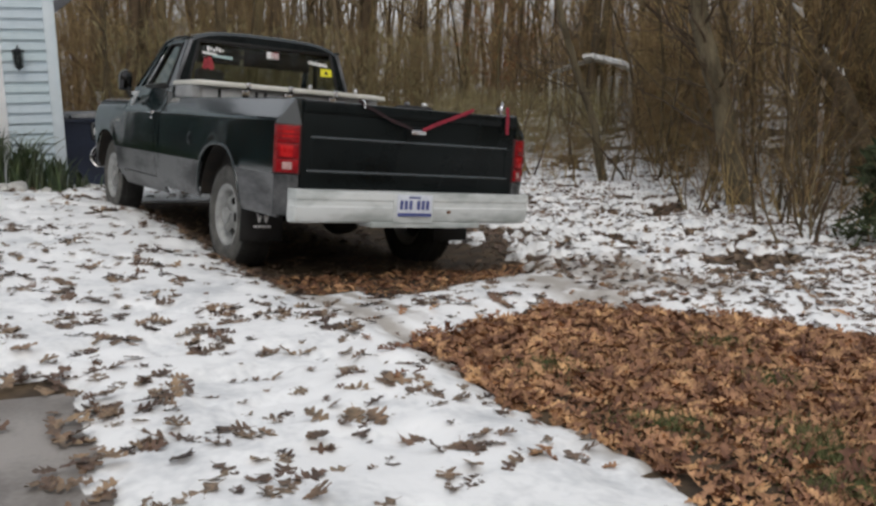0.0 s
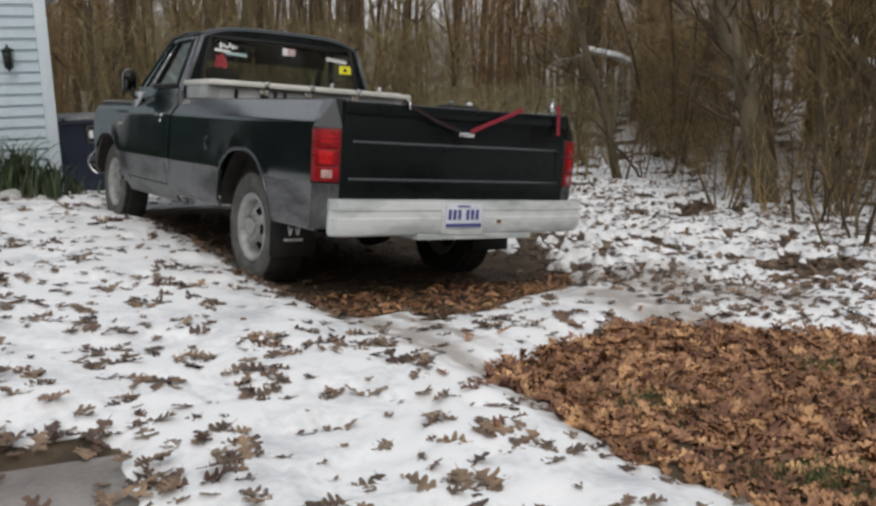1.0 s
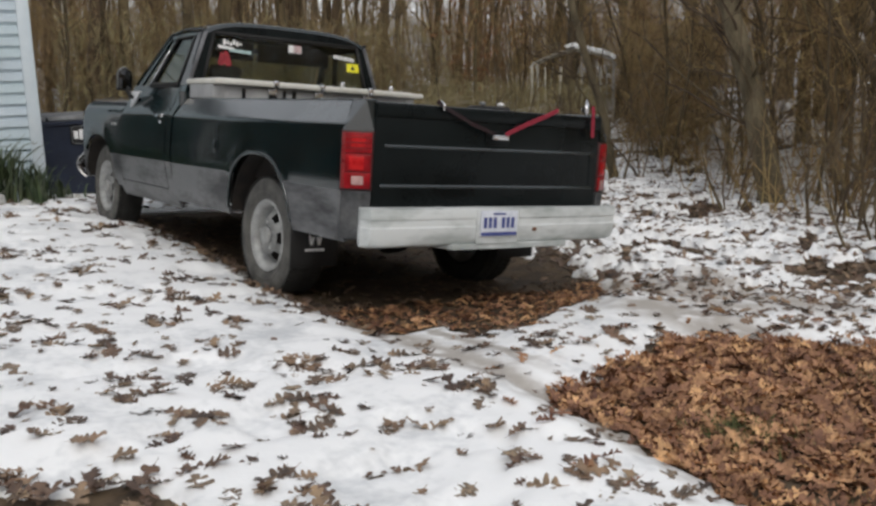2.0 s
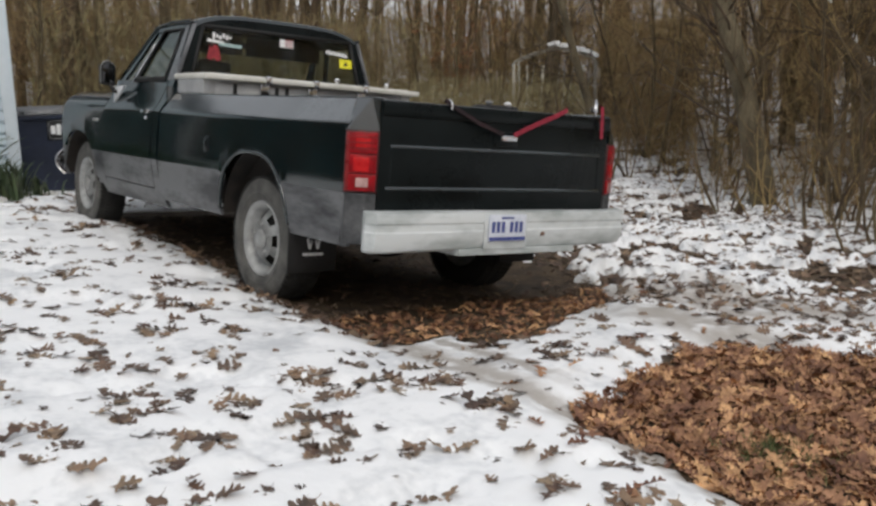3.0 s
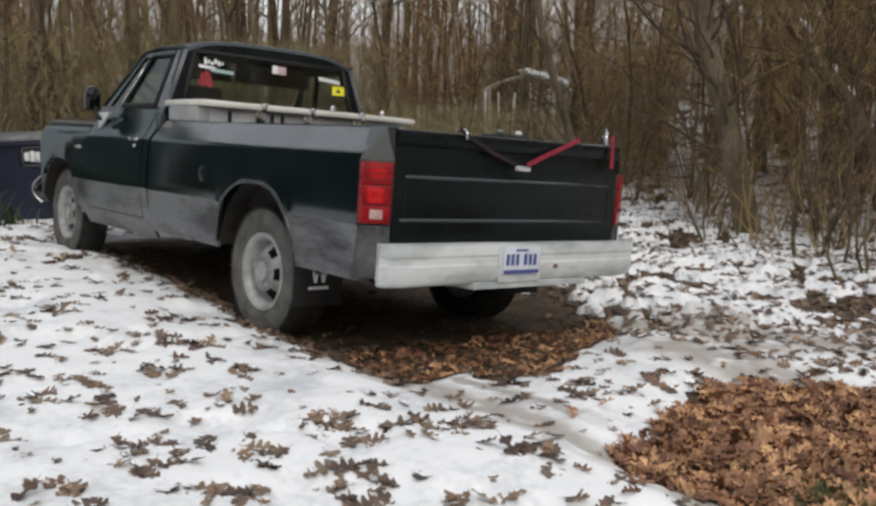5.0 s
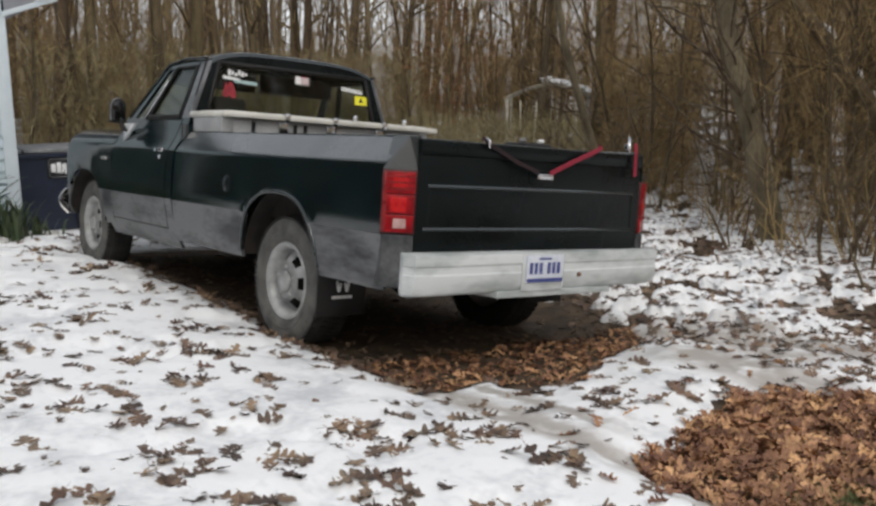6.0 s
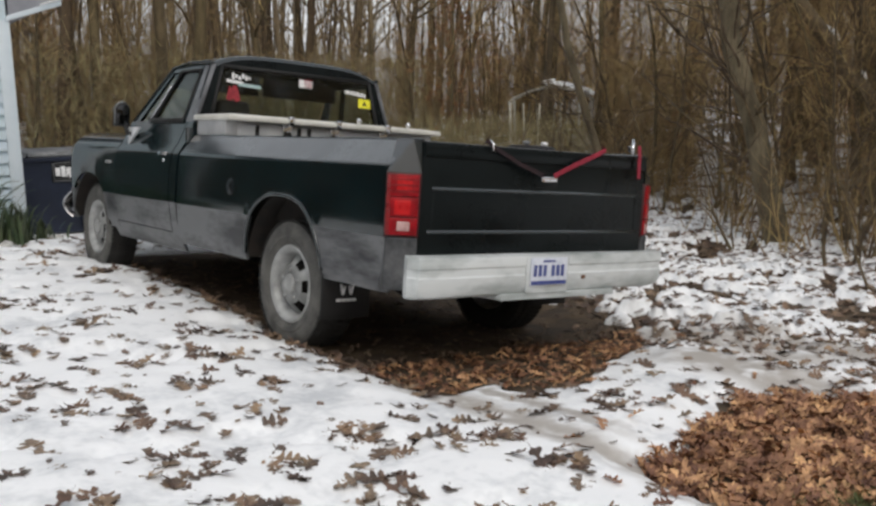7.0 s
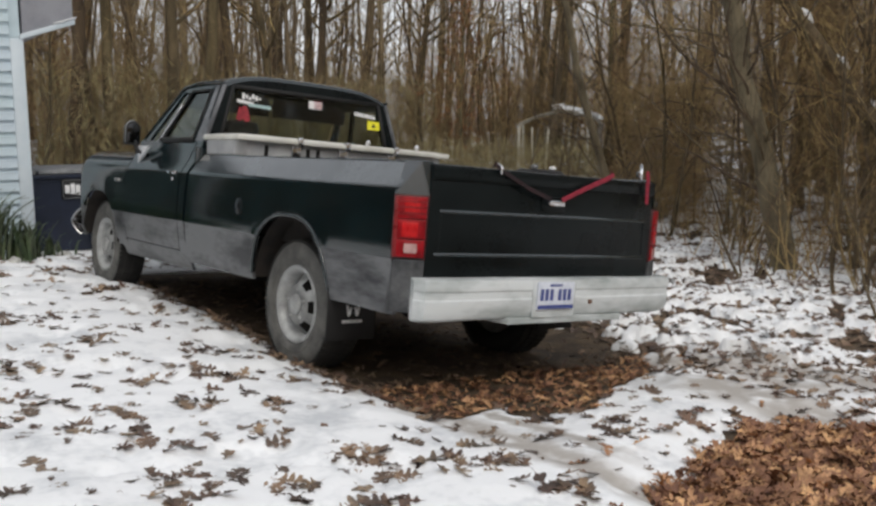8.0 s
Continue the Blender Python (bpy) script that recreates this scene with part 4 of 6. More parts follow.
# ratchet straps from the handle to the gate's top edge
straps = tagged(new("ratchet_strap"), "red webbing ratchet strap hooked over the tailgate", "strap")
straps.matrix_world = TRUCK
Y = -1.212
body("webbing", ribbon([(0.03, Y, 1.04), (0.16, Y, 1.095), (0.33, Y, 1.16), (0.43, -1.205, 1.20), (0.47, -1.15, 1.205)], 0.025, 0.004, (0, -1, 0.1)), STRAP, parent=straps)
body("dark_webbing", ribbon([(-0.05, Y, 1.04), (-0.22, Y, 1.09), (-0.40, Y, 1.165), (-0.46, -1.205, 1.20)], 0.022, 0.004, (0, -1, 0.1)), STRAP_DARK, parent=straps)
body("hanging_end", ribbon([(0.725, -1.198, 1.24), (0.728, -1.205, 1.18), (0.735, -1.205, 1.05)], 0.026, 0.004, (0, -1, 0.1)), STRAP, parent=straps)
body("hook", merge(tube([(-0.42, -1.215, 1.15), (-0.42, -1.215, 1.185), (-0.42, -1.19, 1.20), (-0.42, -1.15, 1.19)], 0.007, 6)), CHROME, parent=straps)
body("hook", merge(tube([(0.67, -1.20, 1.185), (0.67, -1.20, 1.225), (0.69, -1.18, 1.27), (0.715, -1.17, 1.23)], 0.010, 6), box(0.655, 0.69, -1.20, -1.17, 1.20, 1.235, 0.004)), CHROME, parent=straps)

# a dark bundle with pale knobs lies just inside the tailgate
bundle = tagged(new("cargo_bundle"), "dark grey bundle with pale knobs inside the tailgate", "bundle")
bundle.matrix_world = TRUCK
body("sack", merge(box(-0.06, 0.26, -1.06, -0.70, 0.705, 1.175, 0.06, 3), box(0.0, 0.22, -1.04, -0.84, 1.13, 1.203, 0.028, 3)), INTERIOR, parent=bundle)
for x, m in ((0.03, LID), (0.17, DECAL_WHITE)):
    body("knob", lathe([(1.19, 0.012), (1.205, 0.012), (1.208, 0.022), (1.222, 0.020), (1.227, 0.004)], "z", 12, (x, -0.98, 0)), m, parent=bundle)

# step bumper
outer = [(-0.905, -1.175), (-0.912, -1.21), (-0.888, -1.275), (-0.81, -1.295), (0.82, -1.295), (0.925, -1.270), (0.975, -1.20), (0.975, -1.13)]
prof = [(0.628, 0.030), (0.622, 0.004), (0.607, 0.0), (0.572, 0.0), (0.564, 0.007), (0.530, 0.007), (0.522, 0.0), (0.466, 0.004), (0.432, 0.020), (0.418, 0.050)]
grid = []
for x, y in outer:
    k = 1 if abs(x) < 0.895 or 0.92 < x < 0.93 else 0.3
    grid.append([(x - math.copysign(0.35 * d, x) * (abs(x) > 0.85), y + d * k, z + 0.004 * math.sin(9 * x)) for z, d in prof])
bumper = body("rear_bumper", sheet(grid, 0.012, angle=22), WHITE_BUMPER, "chalky white painted step bumper with scuffs")
body("bumper_top", prism([(-0.90, -1.10), (-0.895, -1.20), (-0.87, -1.262), (-0.81, -1.272), (0.81, -1.272), (0.895, -1.262), (0.935, -1.20), (0.945, -1.12)], "z", 0.614, 0.624, 0.002), WHITE_BUMPER, parent=bumper)
body("step_lip", prism([(-0.36, -1.288), (0.50, -1.288), (0.52, -1.12), (-0.38, -1.12)], "z", 0.392, 0.428, 0.006), WHITE_BUMPER, parent=bumper)
body("scuff", box(0.215, 0.245, -1.2985, -1.290, 0.490, 0.512, 0.003), RUST, "small rusty dent", parent=bumper)
body("plate_recess", box(-0.205, 0.105, -1.2965, -1.294, 0.425, 0.618, 0.004), WHITE_BUMPER, parent=bumper)
plate = body("licence_plate", box(-0.185, 0.085, -1.310, -1.302, 0.468, 0.613, 0.004), PLATE, "white and blue licence plate with plain bars", parent=bumper)
for x in (-0.165, -0.130, -0.095, -0.035, 0.0, 0.035):
    body("plate_bar", box(x, x + 0.022, -1.3125, -1.309, 0.515, 0.575), PLATE_BLUE, parent=plate)
body("plate_bar", box(-0.18, 0.08, -1.3125, -1.309, 0.471, 0.491), PLATE_BLUE, parent=plate)
body("plate_bar", box(-0.10, -0.01, -1.3125, -1.309, 0.589, 0.600), PLATE_BLUE, parent=plate)

# bed floor, front wall
body("bed_floor", box(-0.81, 0.81, -1.12, 1.42, 0.68, 0.70), CHASSIS)
body("bed_front_wall", box(-0.86, 0.86, 1.372, 1.395, 0.55, 1.175, 0.006), PAINT)
# cab: back wall, roof, glass, bonnet
def cab_back_y(z):
    return 1.46 + (z - 1.2) * 0.09
back = body("cab_back", box(-0.90, 0.90, 1.445, 1.475, 0.50, 1.235, 0.008), PAINT)
zb, zt, wb, wt = 1.225, 1.712, 0.735, 0.625
outer_b, outer_t = 0.862, 0.705
def back_quad(pts, name, m=PAINT, off=0.0, thick=0.03):
    lo = [(x, cab_back_y(z) + off, z) for x, z in pts]
    return body(name, hexa(lo, [(x, y + thick, z) for x, y, z in lo]), m)
back_quad([(-outer_b, zb), (-wb, zb), (-wt, zt), (-outer_t, zt)], "back_pillar", PAINT_GATE)
back_quad([(wb, zb), (outer_b, zb), (outer_t, zt), (wt, zt)], "back_pillar", PAINT_GATE)
crown_line = [(x, 1.772 - 0.082 * abs(x / 0.705) ** 5 - 0.012 * (x / 0.705) ** 2) for x in np.linspace(0.63, -0.63, 13)]
header = prism([(-0.635, 1.690), (0.635, 1.690)] + crown_line, "y", 0.0, 0.03)
for v in header.verts:
    v.co.y += cab_back_y(v.co.z)
body("roof_header", header, PAINT_GATE)
rw = back_quad([(-wb, zb), (wb, zb), (wt, 1.697), (-wt, 1.697)], "rear_window", GLASS_REAR, 0.010, 0.005)
tagged(rw, "tinted rear window with stickers")
rw.visible_shadow = False
seal = []
for a, b in (((-wb, zb + 0.01), (-wt, 1.692)), ((-wt, 1.692), (wt, 1.692)), ((wt, 1.692), (wb, zb + 0.01))):
    seal.append(tube([(a[0], cab_back_y(a[1]), a[1]), (b[0], cab_back_y(b[1]), b[1])], 0.014, 6))
body("window_seal", merge(*seal), BLACK)
grid = []
for y, drop, w in ((1.497, 0.034, 0.698), (1.499, 0.020, 0.703), (1.506, 0.009, 0.708), (1.535, 0.002, 0.711), (1.62, 0.0, 0.713), (1.80, -0.004, 0.715), (2.0, 0.004, 0.712), (2.10, 0.022, 0.706), (2.16, 0.05, 0.700), (2.185, 0.09, 0.692)):
    row = []
    for u in np.linspace(-1, 1, 19):
        row.append((w * u, y, 1.797 - drop - 0.082 * abs(u) ** 5 - 0.012 * u * u))
    grid.append(row)
body("roof", sheet(grid, 0.02, angle=50), PAINT, "black cab roof with faded paint")
# windscreen, dashboard, seat, wheel
lo = [(-0.76, 2.58, 1.22), (0.76, 2.58, 1.22), (0.66, 2.15, 1.70), (-0.66, 2.15, 1.70)]
ws = body("windscreen", hexa(lo, [(x, y + 0.006, z + 0.004) for x, y, z in lo]), GLASS)
ws.visible_shadow = False
body("dashboard", box(-0.80, 0.80, 2.30, 2.60, 0.85, 1.205, 0.05, 3), INTERIOR)
body("bench_seat", merge(box(-0.74, 0.74, 1.62, 2.10, 0.62, 0.82, 0.05, 3), box(-0.74, 0.74, 1.50, 1.66, 0.70, 1.21, 0.05, 3)), INTERIOR)
wheel_ring = [(-0.38 + 0.19 * math.cos(a), 2.20 + 0.06 * math.sin(a), 1.10 + 0.17 * math.sin(a)) for a in np.linspace(0, 2 * math.pi, 25)]
body("steering_wheel", tube(wheel_ring, 0.012, 6, cap=False), BLACK)
# two wide panels added as one dark band across the upper window
for x in (-0.36, 0.36):
    body("visor_dark_band", box(x - 0.345, x + 0.345, 2.11, 2.13, 1.545, 1.695, 0.008), INTERIOR, "dark visor-like panel added to darken the upper rear window")
# invented block, there to darken the view through the rear window's left part
body("added_headrest", merge(box(-0.60, -0.34, 1.60, 1.70, 1.25, 1.46, 0.035, 3), tube([(-0.47, 1.64, 1.15), (-0.47, 1.65, 1.30)], 0.012, 6)), INTERIOR, "added headrest shape that darkens the left of the rear window")
body("rear_view_mirror", box(-0.11, 0.11, 2.17, 2.19, 1.61, 1.655, 0.01), BLACK)
body("cab_floor", box(-0.85, 0.85, 1.47, 2.75, 0.48, 0.52), CHASSIS)
body("firewall", box(-0.88, 0.88, 2.66, 2.70, 0.50, 1.20), CHASSIS)
body("cowl", hexa([(-0.80, 2.58, 1.245), (0.80, 2.58, 1.245), (0.80, 2.74, 1.215), (-0.80, 2.74, 1.215)], [(-0.80, 2.58, 1.185), (0.80, 2.58, 1.185), (0.80, 2.74, 1.10), (-0.80, 2.74, 1.10)]), BLACK)
grid = []
for y, z in ((2.70, 1.225), (2.80, 1.228), (3.1, 1.228), (3.5, 1.218), (3.8, 1.198), (3.98, 1.165), (4.06, 1.10), (4.08, 1.0)):
    grid.append([(0.735 * u, y, z - 0.03 * abs(u) ** 6 + 0.014 * math.exp(-((abs(u) - 0.55) / 0.12) ** 2)) for u in np.linspace(-1, 1, 21)])
body("bonnet", sheet(grid, 0.015, angle=40), PAINT)
grille = body("grille", box(-0.74, 0.74, 3.98, 4.04, 0.66, 1.02, 0.01), BLACK)
for z in (0.70, 0.84, 0.98):
    body("grille_bar", box(-0.72, 0.72, 4.035, 4.055, z - 0.012, z + 0.012, 0.003), CHROME, parent=grille)
grid = []
for x, y in ((-0.935, 4.02), (-0.93, 4.07), (-0.89, 4.13), (-0.80, 4.16), (0.80, 4.16), (0.89, 4.13), (0.93, 4.07), (0.935, 4.02)):
    grid.append([(x * (1.018 - 0.075 * u * u), y + 0.02 - 0.05 * u * u, 0.545 + 0.125 * u) for u in np.linspace(-1, 1, 9)])
body("front_bumper", sheet(grid, 0.008, angle=60), CHROME, "curved chrome front bumper")

# underside
for sx in (-1, 1):
    body("frame_rail", box(sx * 0.42 - 0.035, sx * 0.42 + 0.035, -1.15, 3.9, 0.44, 0.58, 0.006), CHASSIS)
    spring = [(sx * 0.52, y, 0.36 + 0.16 * (y / 0.65) ** 2) for y in np.linspace(-0.65, 0.65, 9)]
    body("leaf_spring", ribbon(spring, 0.06, 0.035), CHASSIS)
body("rear_axle", merge(tube([(-0.75, -0.03, 0.335), (0.75, -0.03, 0.335)], 0.045, 10), lathe([(-0.16, 0.03), (-0.13, 0.12), (0, 0.15), (0.13, 0.12), (0.16, 0.03)], "y", 16, (0.05, -0.03, 0.335))), CHASSIS)
body("front_axle", tube([(-0.70, 3.327, 0.36), (0.70, 3.327, 0.36)], 0.04, 8), CHASSIS)
body("drive_shaft", tube([(0.05, 0.1, 0.40), (0.02, 2.4, 0.50)], 0.04, 8), CHASSIS)
body("exhaust_pipe", tube([(0.35, 2.4, 0.42), (0.36, 0.7, 0.40), (0.60, 0.55, 0.40), (0.62, -0.9, 0.44)], 0.03, 8), CHASSIS)
body("fuel_tank", box(-0.78, -0.46, 0.55, 1.35, 0.46, 0.66, 0.03), CHASSIS)
body("tow_bar", merge(box(-0.38, 0.42, -1.10, -1.02, 0.43, 0.50, 0.006), box(-0.05, 0.06, -1.27, -1.05, 0.40, 0.45, 0.006)), CHASSIS)
body("gearbox", box(-0.16, 0.16, 2.2, 2.9, 0.38, 0.62, 0.03), CHASSIS)


# wheels: tyre with shoulders and tread blocks, pressed steel rim with windows
def road_wheel(name):
    hub = tagged(new(name))
    R, W = 0.378, 0.118
    tyre = part("tyre", lathe([(-0.075, 0.222), (-0.105, 0.232), (-0.122, 0.285), (-0.122, 0.315), (-0.112, 0.352), (-0.094, 0.371), (-0.05, R), (0.05, R), (0.094, 0.371), (0.112, 0.352), (0.122, 0.30), (0.105, 0.232), (0.075, 0.222)], "x", 56, cap=False), (RUBBER, RUBBER_SHADED), hub)
    # tread and inward half take the rubber with shade painted in
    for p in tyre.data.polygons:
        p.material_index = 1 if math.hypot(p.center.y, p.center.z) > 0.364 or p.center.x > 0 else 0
    blocks = []
    for k in range(64):
        a = 2 * math.pi * k / 64
        for row, x in enumerate((-0.088, -0.035, 0.035, 0.088)):
            b = box(x - 0.022, x + 0.022, -0.013, 0.013, R - 0.012 if abs(x) < 0.08 else R - 0.016, R + 0.005 if abs(x) < 0.08 else R - 0.002)
            bmesh.ops.rotate(b, cent=(0, 0, 0), matrix=Matrix.Rotation(a + 0.05 * (row % 2), 3, "X"), verts=b.verts)
            blocks.append(b)
    part("tread", merge(*blocks), RUBBER_SHADED, hub)
    part("sidewall_ring", lathe([(-0.1225, 0.268), (-0.1260, 0.272), (-0.1260, 0.278), (-0.1225, 0.284)], "x", 48, cap=False), RUBBER, hub)
    part("rim", lathe([(-0.102, 0.230), (-0.112, 0.226), (-0.112, 0.216), (-0.100, 0.206), (-0.092, 0.196), (-0.066, 0.190), (-0.046, 0.182), (-0.030, 0.172), (0.06, 0.166), (0.06, 0.21), (0.10, 0.226)], "x", 48, cap=False), RIM, hub, "dull silver pressed steel rim")
    # dished disc: a proud flat centre and a steep shoulder with six windows
    bm = bmesh.new()
    rings = [(0.180, -0.030), (0.169, -0.044), (0.118, -0.094), (0.108, -0.101), (0.066, -0.106)]
    n = 48
    rows = []
    for r, x in rings:
        rows.append([bm.verts.new((x, r * math.cos(2 * math.pi * k / n), r * math.sin(2 * math.pi * k / n))) for k in range(n)])
    for i, (a, b) in enumerate(zip(rows, rows[1:])):
        for k in range(n):
            if i == 1 and (k + 2) % 8 < 4:
                continue
            bm.faces.new((a[k], a[(k + 1) % n], b[(k + 1) % n], b[k]))
    bm.faces.new(rows[-1])
    bmesh.ops.solidify(bm, geom=bm.faces, thickness=0.008)
    part("wheel_disc", smooth(bm, 30), RIM, hub)
    part("wheel_back", lathe([(-0.022, 0.168), (-0.018, 0.170), (0.02, 0.170)], "x", 32), CHASSIS, hub)
    part("centre_cap", lathe([(-0.100, 0.062), (-0.116, 0.058), (-0.124, 0.046), (-0.128, 0.02), (-0.129, 0.004)], "x", 24), RIM, hub)
    for k in range(5):
        a = 2 * math.pi * k / 5 + 0.3
        part("wheel_nut", lathe([(-0.096, 0.011), (-0.112, 0.011), (-0.116, 0.006)], "x", 6, (0, 0.088 * math.cos(a), 0.088 * math.sin(a))), RIM, hub)
    return hub


first = road_wheel("wheel")
first.matrix_basis = pose(-0.765, -0.03, 0.333)
spots = ((-1, 3.327), (1, -0.03), (1, 3.327))
copies = [first]
for sx, y in spots:
    copies.append(copy_thing(first, pose(sx * 0.765, y, 0.333, 0, 0, 0 if sx < 0 else 180)))
for w in copies:
    m = w.matrix_basis.copy()
    w.parent = truck
    w.matrix_basis = m

# window stickers: plain shapes
def sticker(name, bm, m, label=""):
    for v in bm.verts:
        v.co.x -= 0.04
        v.co.z += 0.032
        v.co.y = cab_back_y(v.co.z) + 0.010 - 0.004 + v.co.y
    return body(name, bm, m, label, rw)


for i in range(6):
    sticker("cut_out", box(-0.51 + 0.026 * i, -0.490 + 0.026 * i, -0.001, 0.001, 1.572 + 0.010 * (i % 2), 1.618 - 0.010 * (i % 3), 0.0008), DECAL_WHITE)
sticker("sticker", prism([(-0.55, 1.548), (-0.42, 1.540), (-0.42, 1.560), (-0.55, 1.572)], "y", -0.001, 0.001), DECAL_WHITE, "white sticker")
sticker("sticker", prism([(-0.46, 1.528), (-0.28, 1.520), (-0.28, 1.544), (-0.46, 1.550)], "y", -0.001, 0.001), DECAL_TEAL, "pale teal strip sticker")
sticker("sticker", prism([(-0.555, 1.43), (-0.53, 1.525), (-0.515, 1.50), (-0.50, 1.530), (-0.475, 1.525), (-0.455, 1.48), (-0.445, 1.425), (-0.48, 1.41), (-0.50, 1.435), (-0.525, 1.415)], "y", -0.001, 0.001), DECAL_RED, "ragged red sticker")
flag = sticker("sticker", box(0.04, 0.155, -0.001, 0.001, 1.565, 1.625), DECAL_WHITE, "small flag sticker")
for i in range(4):
    sticker("stripe", box(0.085, 0.153, -0.0022, -0.0012, 1.570 + 0.016 * i, 1.577 + 0.016 * i), DECAL_RED)
for i in range(9):
    sticker("sticker_bar", box(0.45 + 0.022 * i, 0.467 + 0.022 * i, -0.001, 0.001, 1.555 - 0.002 * i, 1.582 - 0.002 * i + 0.006 * (i % 2)), DECAL_WHITE)
sticker("sticker", box(0.575, 0.69, -0.001, 0.001, 1.455, 1.525), DECAL_YELLOW, "yellow square sticker")
sticker("sticker", prism([(0.61, 1.475), (0.655, 1.475), (0.632, 1.51)], "y", -0.0022, -0.0012), BLACK)

# ---- toolbox across the bed ----
tb = tagged(new("truck_toolbox"), "pale crossover toolbox lying across the pickup bed", "toolbox")
tb.matrix_world = TRUCK
body("box_body", box(-0.79, 0.79, 0.95, 1.38, 0.95, 1.289, 0.01), TOOLBOX, parent=tb)
for sx in (-1, 1):
    body("saddle", box(sx * 0.81 - 0.045, sx * 0.81 + 0.045, 0.94, 1.38, 1.188, 1.289, 0.008), TOOLBOX, parent=tb)
lid = body("lid", box(-0.865, 0.905, 0.88, 1.43, 1.288, 1.326, 0.012), TOOLBOX_LID, "off-white toolbox lid", parent=tb)
body("lid_panel", box(-0.80, 0.84, 0.95, 1.40, 1.324, 1.334, 0.005), TOOLBOX_LID, parent=tb)
for x in (-0.40, -0.02, 0.40):
    lat = body("latch", merge(box(x - 0.035, x + 0.035, 0.925, 0.951, 1.20, 1.285, 0.005), box(x - 0.02, x + 0.02, 0.868, 0.90, 1.275, 1.338, 0.005)), CHROME, "chrome latch", parent=tb)
for x in (-0.62, -0.30, -0.22):
    body("bracket", box(x - 0.012, x + 0.012, 0.935, 0.951, 1.20, 1.27, 0.003), BLACK, parent=tb)
# small knob-headed bolts on the lid's edge
for x in (0.18, 0.62):
    body("lid_knob", lathe([(1.326, 0.014), (1.344, 0.012), (1.349, 0.02), (1.366, 0.018), (1.372, 0.005)], "z", 12, (x, 0.93, 0)), CHROME, parent=tb)


# ---- the house corner ----
HC = Vector((-0.945, 5.38, 0))
BASE = float(gz(HC.x, HC.y)) - 0.09
HOUSE = pose(HC.x, HC.y, BASE, 0, 0, -6) @ Matrix.Diagonal((1.075, 1.075, 1.075, 1))
house = tagged(new("house"), "pale blue vinyl-sided house corner with white trim and lantern", "house", kind="structure")
house.matrix_world = HOUSE
EAVE = 2.64
DOOR0, DOOR1 = -1.78, -0.63


def hpart(name, bm, m, label="", parent=None):
    return part(name, bm, m, parent or house, label)


front = hpart("wall_south", merge(box(-1.83, DOOR0, 0.02, 0.16, 0, EAVE), box(DOOR1, 0.0, 0.02, 0.16, 0, EAVE), box(DOOR0, DOOR1, 0.02, 0.16, 2.08, EAVE)), SIDING)
gable = hpart("gable_wall", prism([(-1.83, EAVE), (0.0, EAVE), (-0.975, EAVE + 0.50)], "y", 0.02, 0.16), SIDING)
side = hpart("wall_east", box(-0.16, 0.0, 0.162, 7.0, 0, EAVE), SIDING)
hpart("wall_west", box(-1.83, -1.69, 0.162, 7.0, 0, EAVE), SIDING)
hpart("wall_north", box(-1.69, -0.16, 6.84, 7.0, 0, EAVE), SIDING)
hpart("foundation", box(-1.85, 0.01, 0.0, 7.02, -0.3, 0.10), PAVE)
hpart("corner_board", merge(box(-0.095, 0.022, -0.022, 0.0, 0.10, 2.2, 0.004), box(0.0, 0.022, -0.001, 0.10, 0.10, 2.2, 0.004)), CORNER_TRIM, "pale blue corner board")
casing = hpart("door_casing", merge(box(DOOR1 - 0.01, DOOR1 + 0.085, -0.026, 0.03, 0.10, 2.16, 0.004), box(DOOR0 - 0.045, DOOR0 + 0.01, -0.026, 0.03, 0.10, 2.16, 0.004), box(DOOR0 - 0.045, DOOR1 + 0.085, -0.028, 0.03, 2.07, 2.17, 0.004)), TRIM, "white door casing")
# out of view; wide and dark so the pickup's side mirrors something dark
hdoor = hpart("door", box(DOOR0 + 0.01, DOOR1 - 0.01, 0.05, 0.095, 0.10, 2.07, 0.004), DARK_DOOR, "unseen panelled door, made dark for the reflection in the pickup")
for z0, z1 in ((0.25, 0.95), (1.10, 1.92)):
    for x0 in (DOOR0 + 0.12, DOOR0 + 0.62):
        hpart("door_panel", box(x0, x0 + 0.40, 0.040, 0.055, z0, z1, 0.008), DARK_DOOR, parent=hdoor)
hpart("door_knob", lathe([(0.05, 0.012), (0.02, 0.012), (0.012, 0.028), (-0.01, 0.028), (-0.015, 0.01)], "y", 14, (DOOR0 + 0.10, 0, 1.0)), CHROME, parent=hdoor)
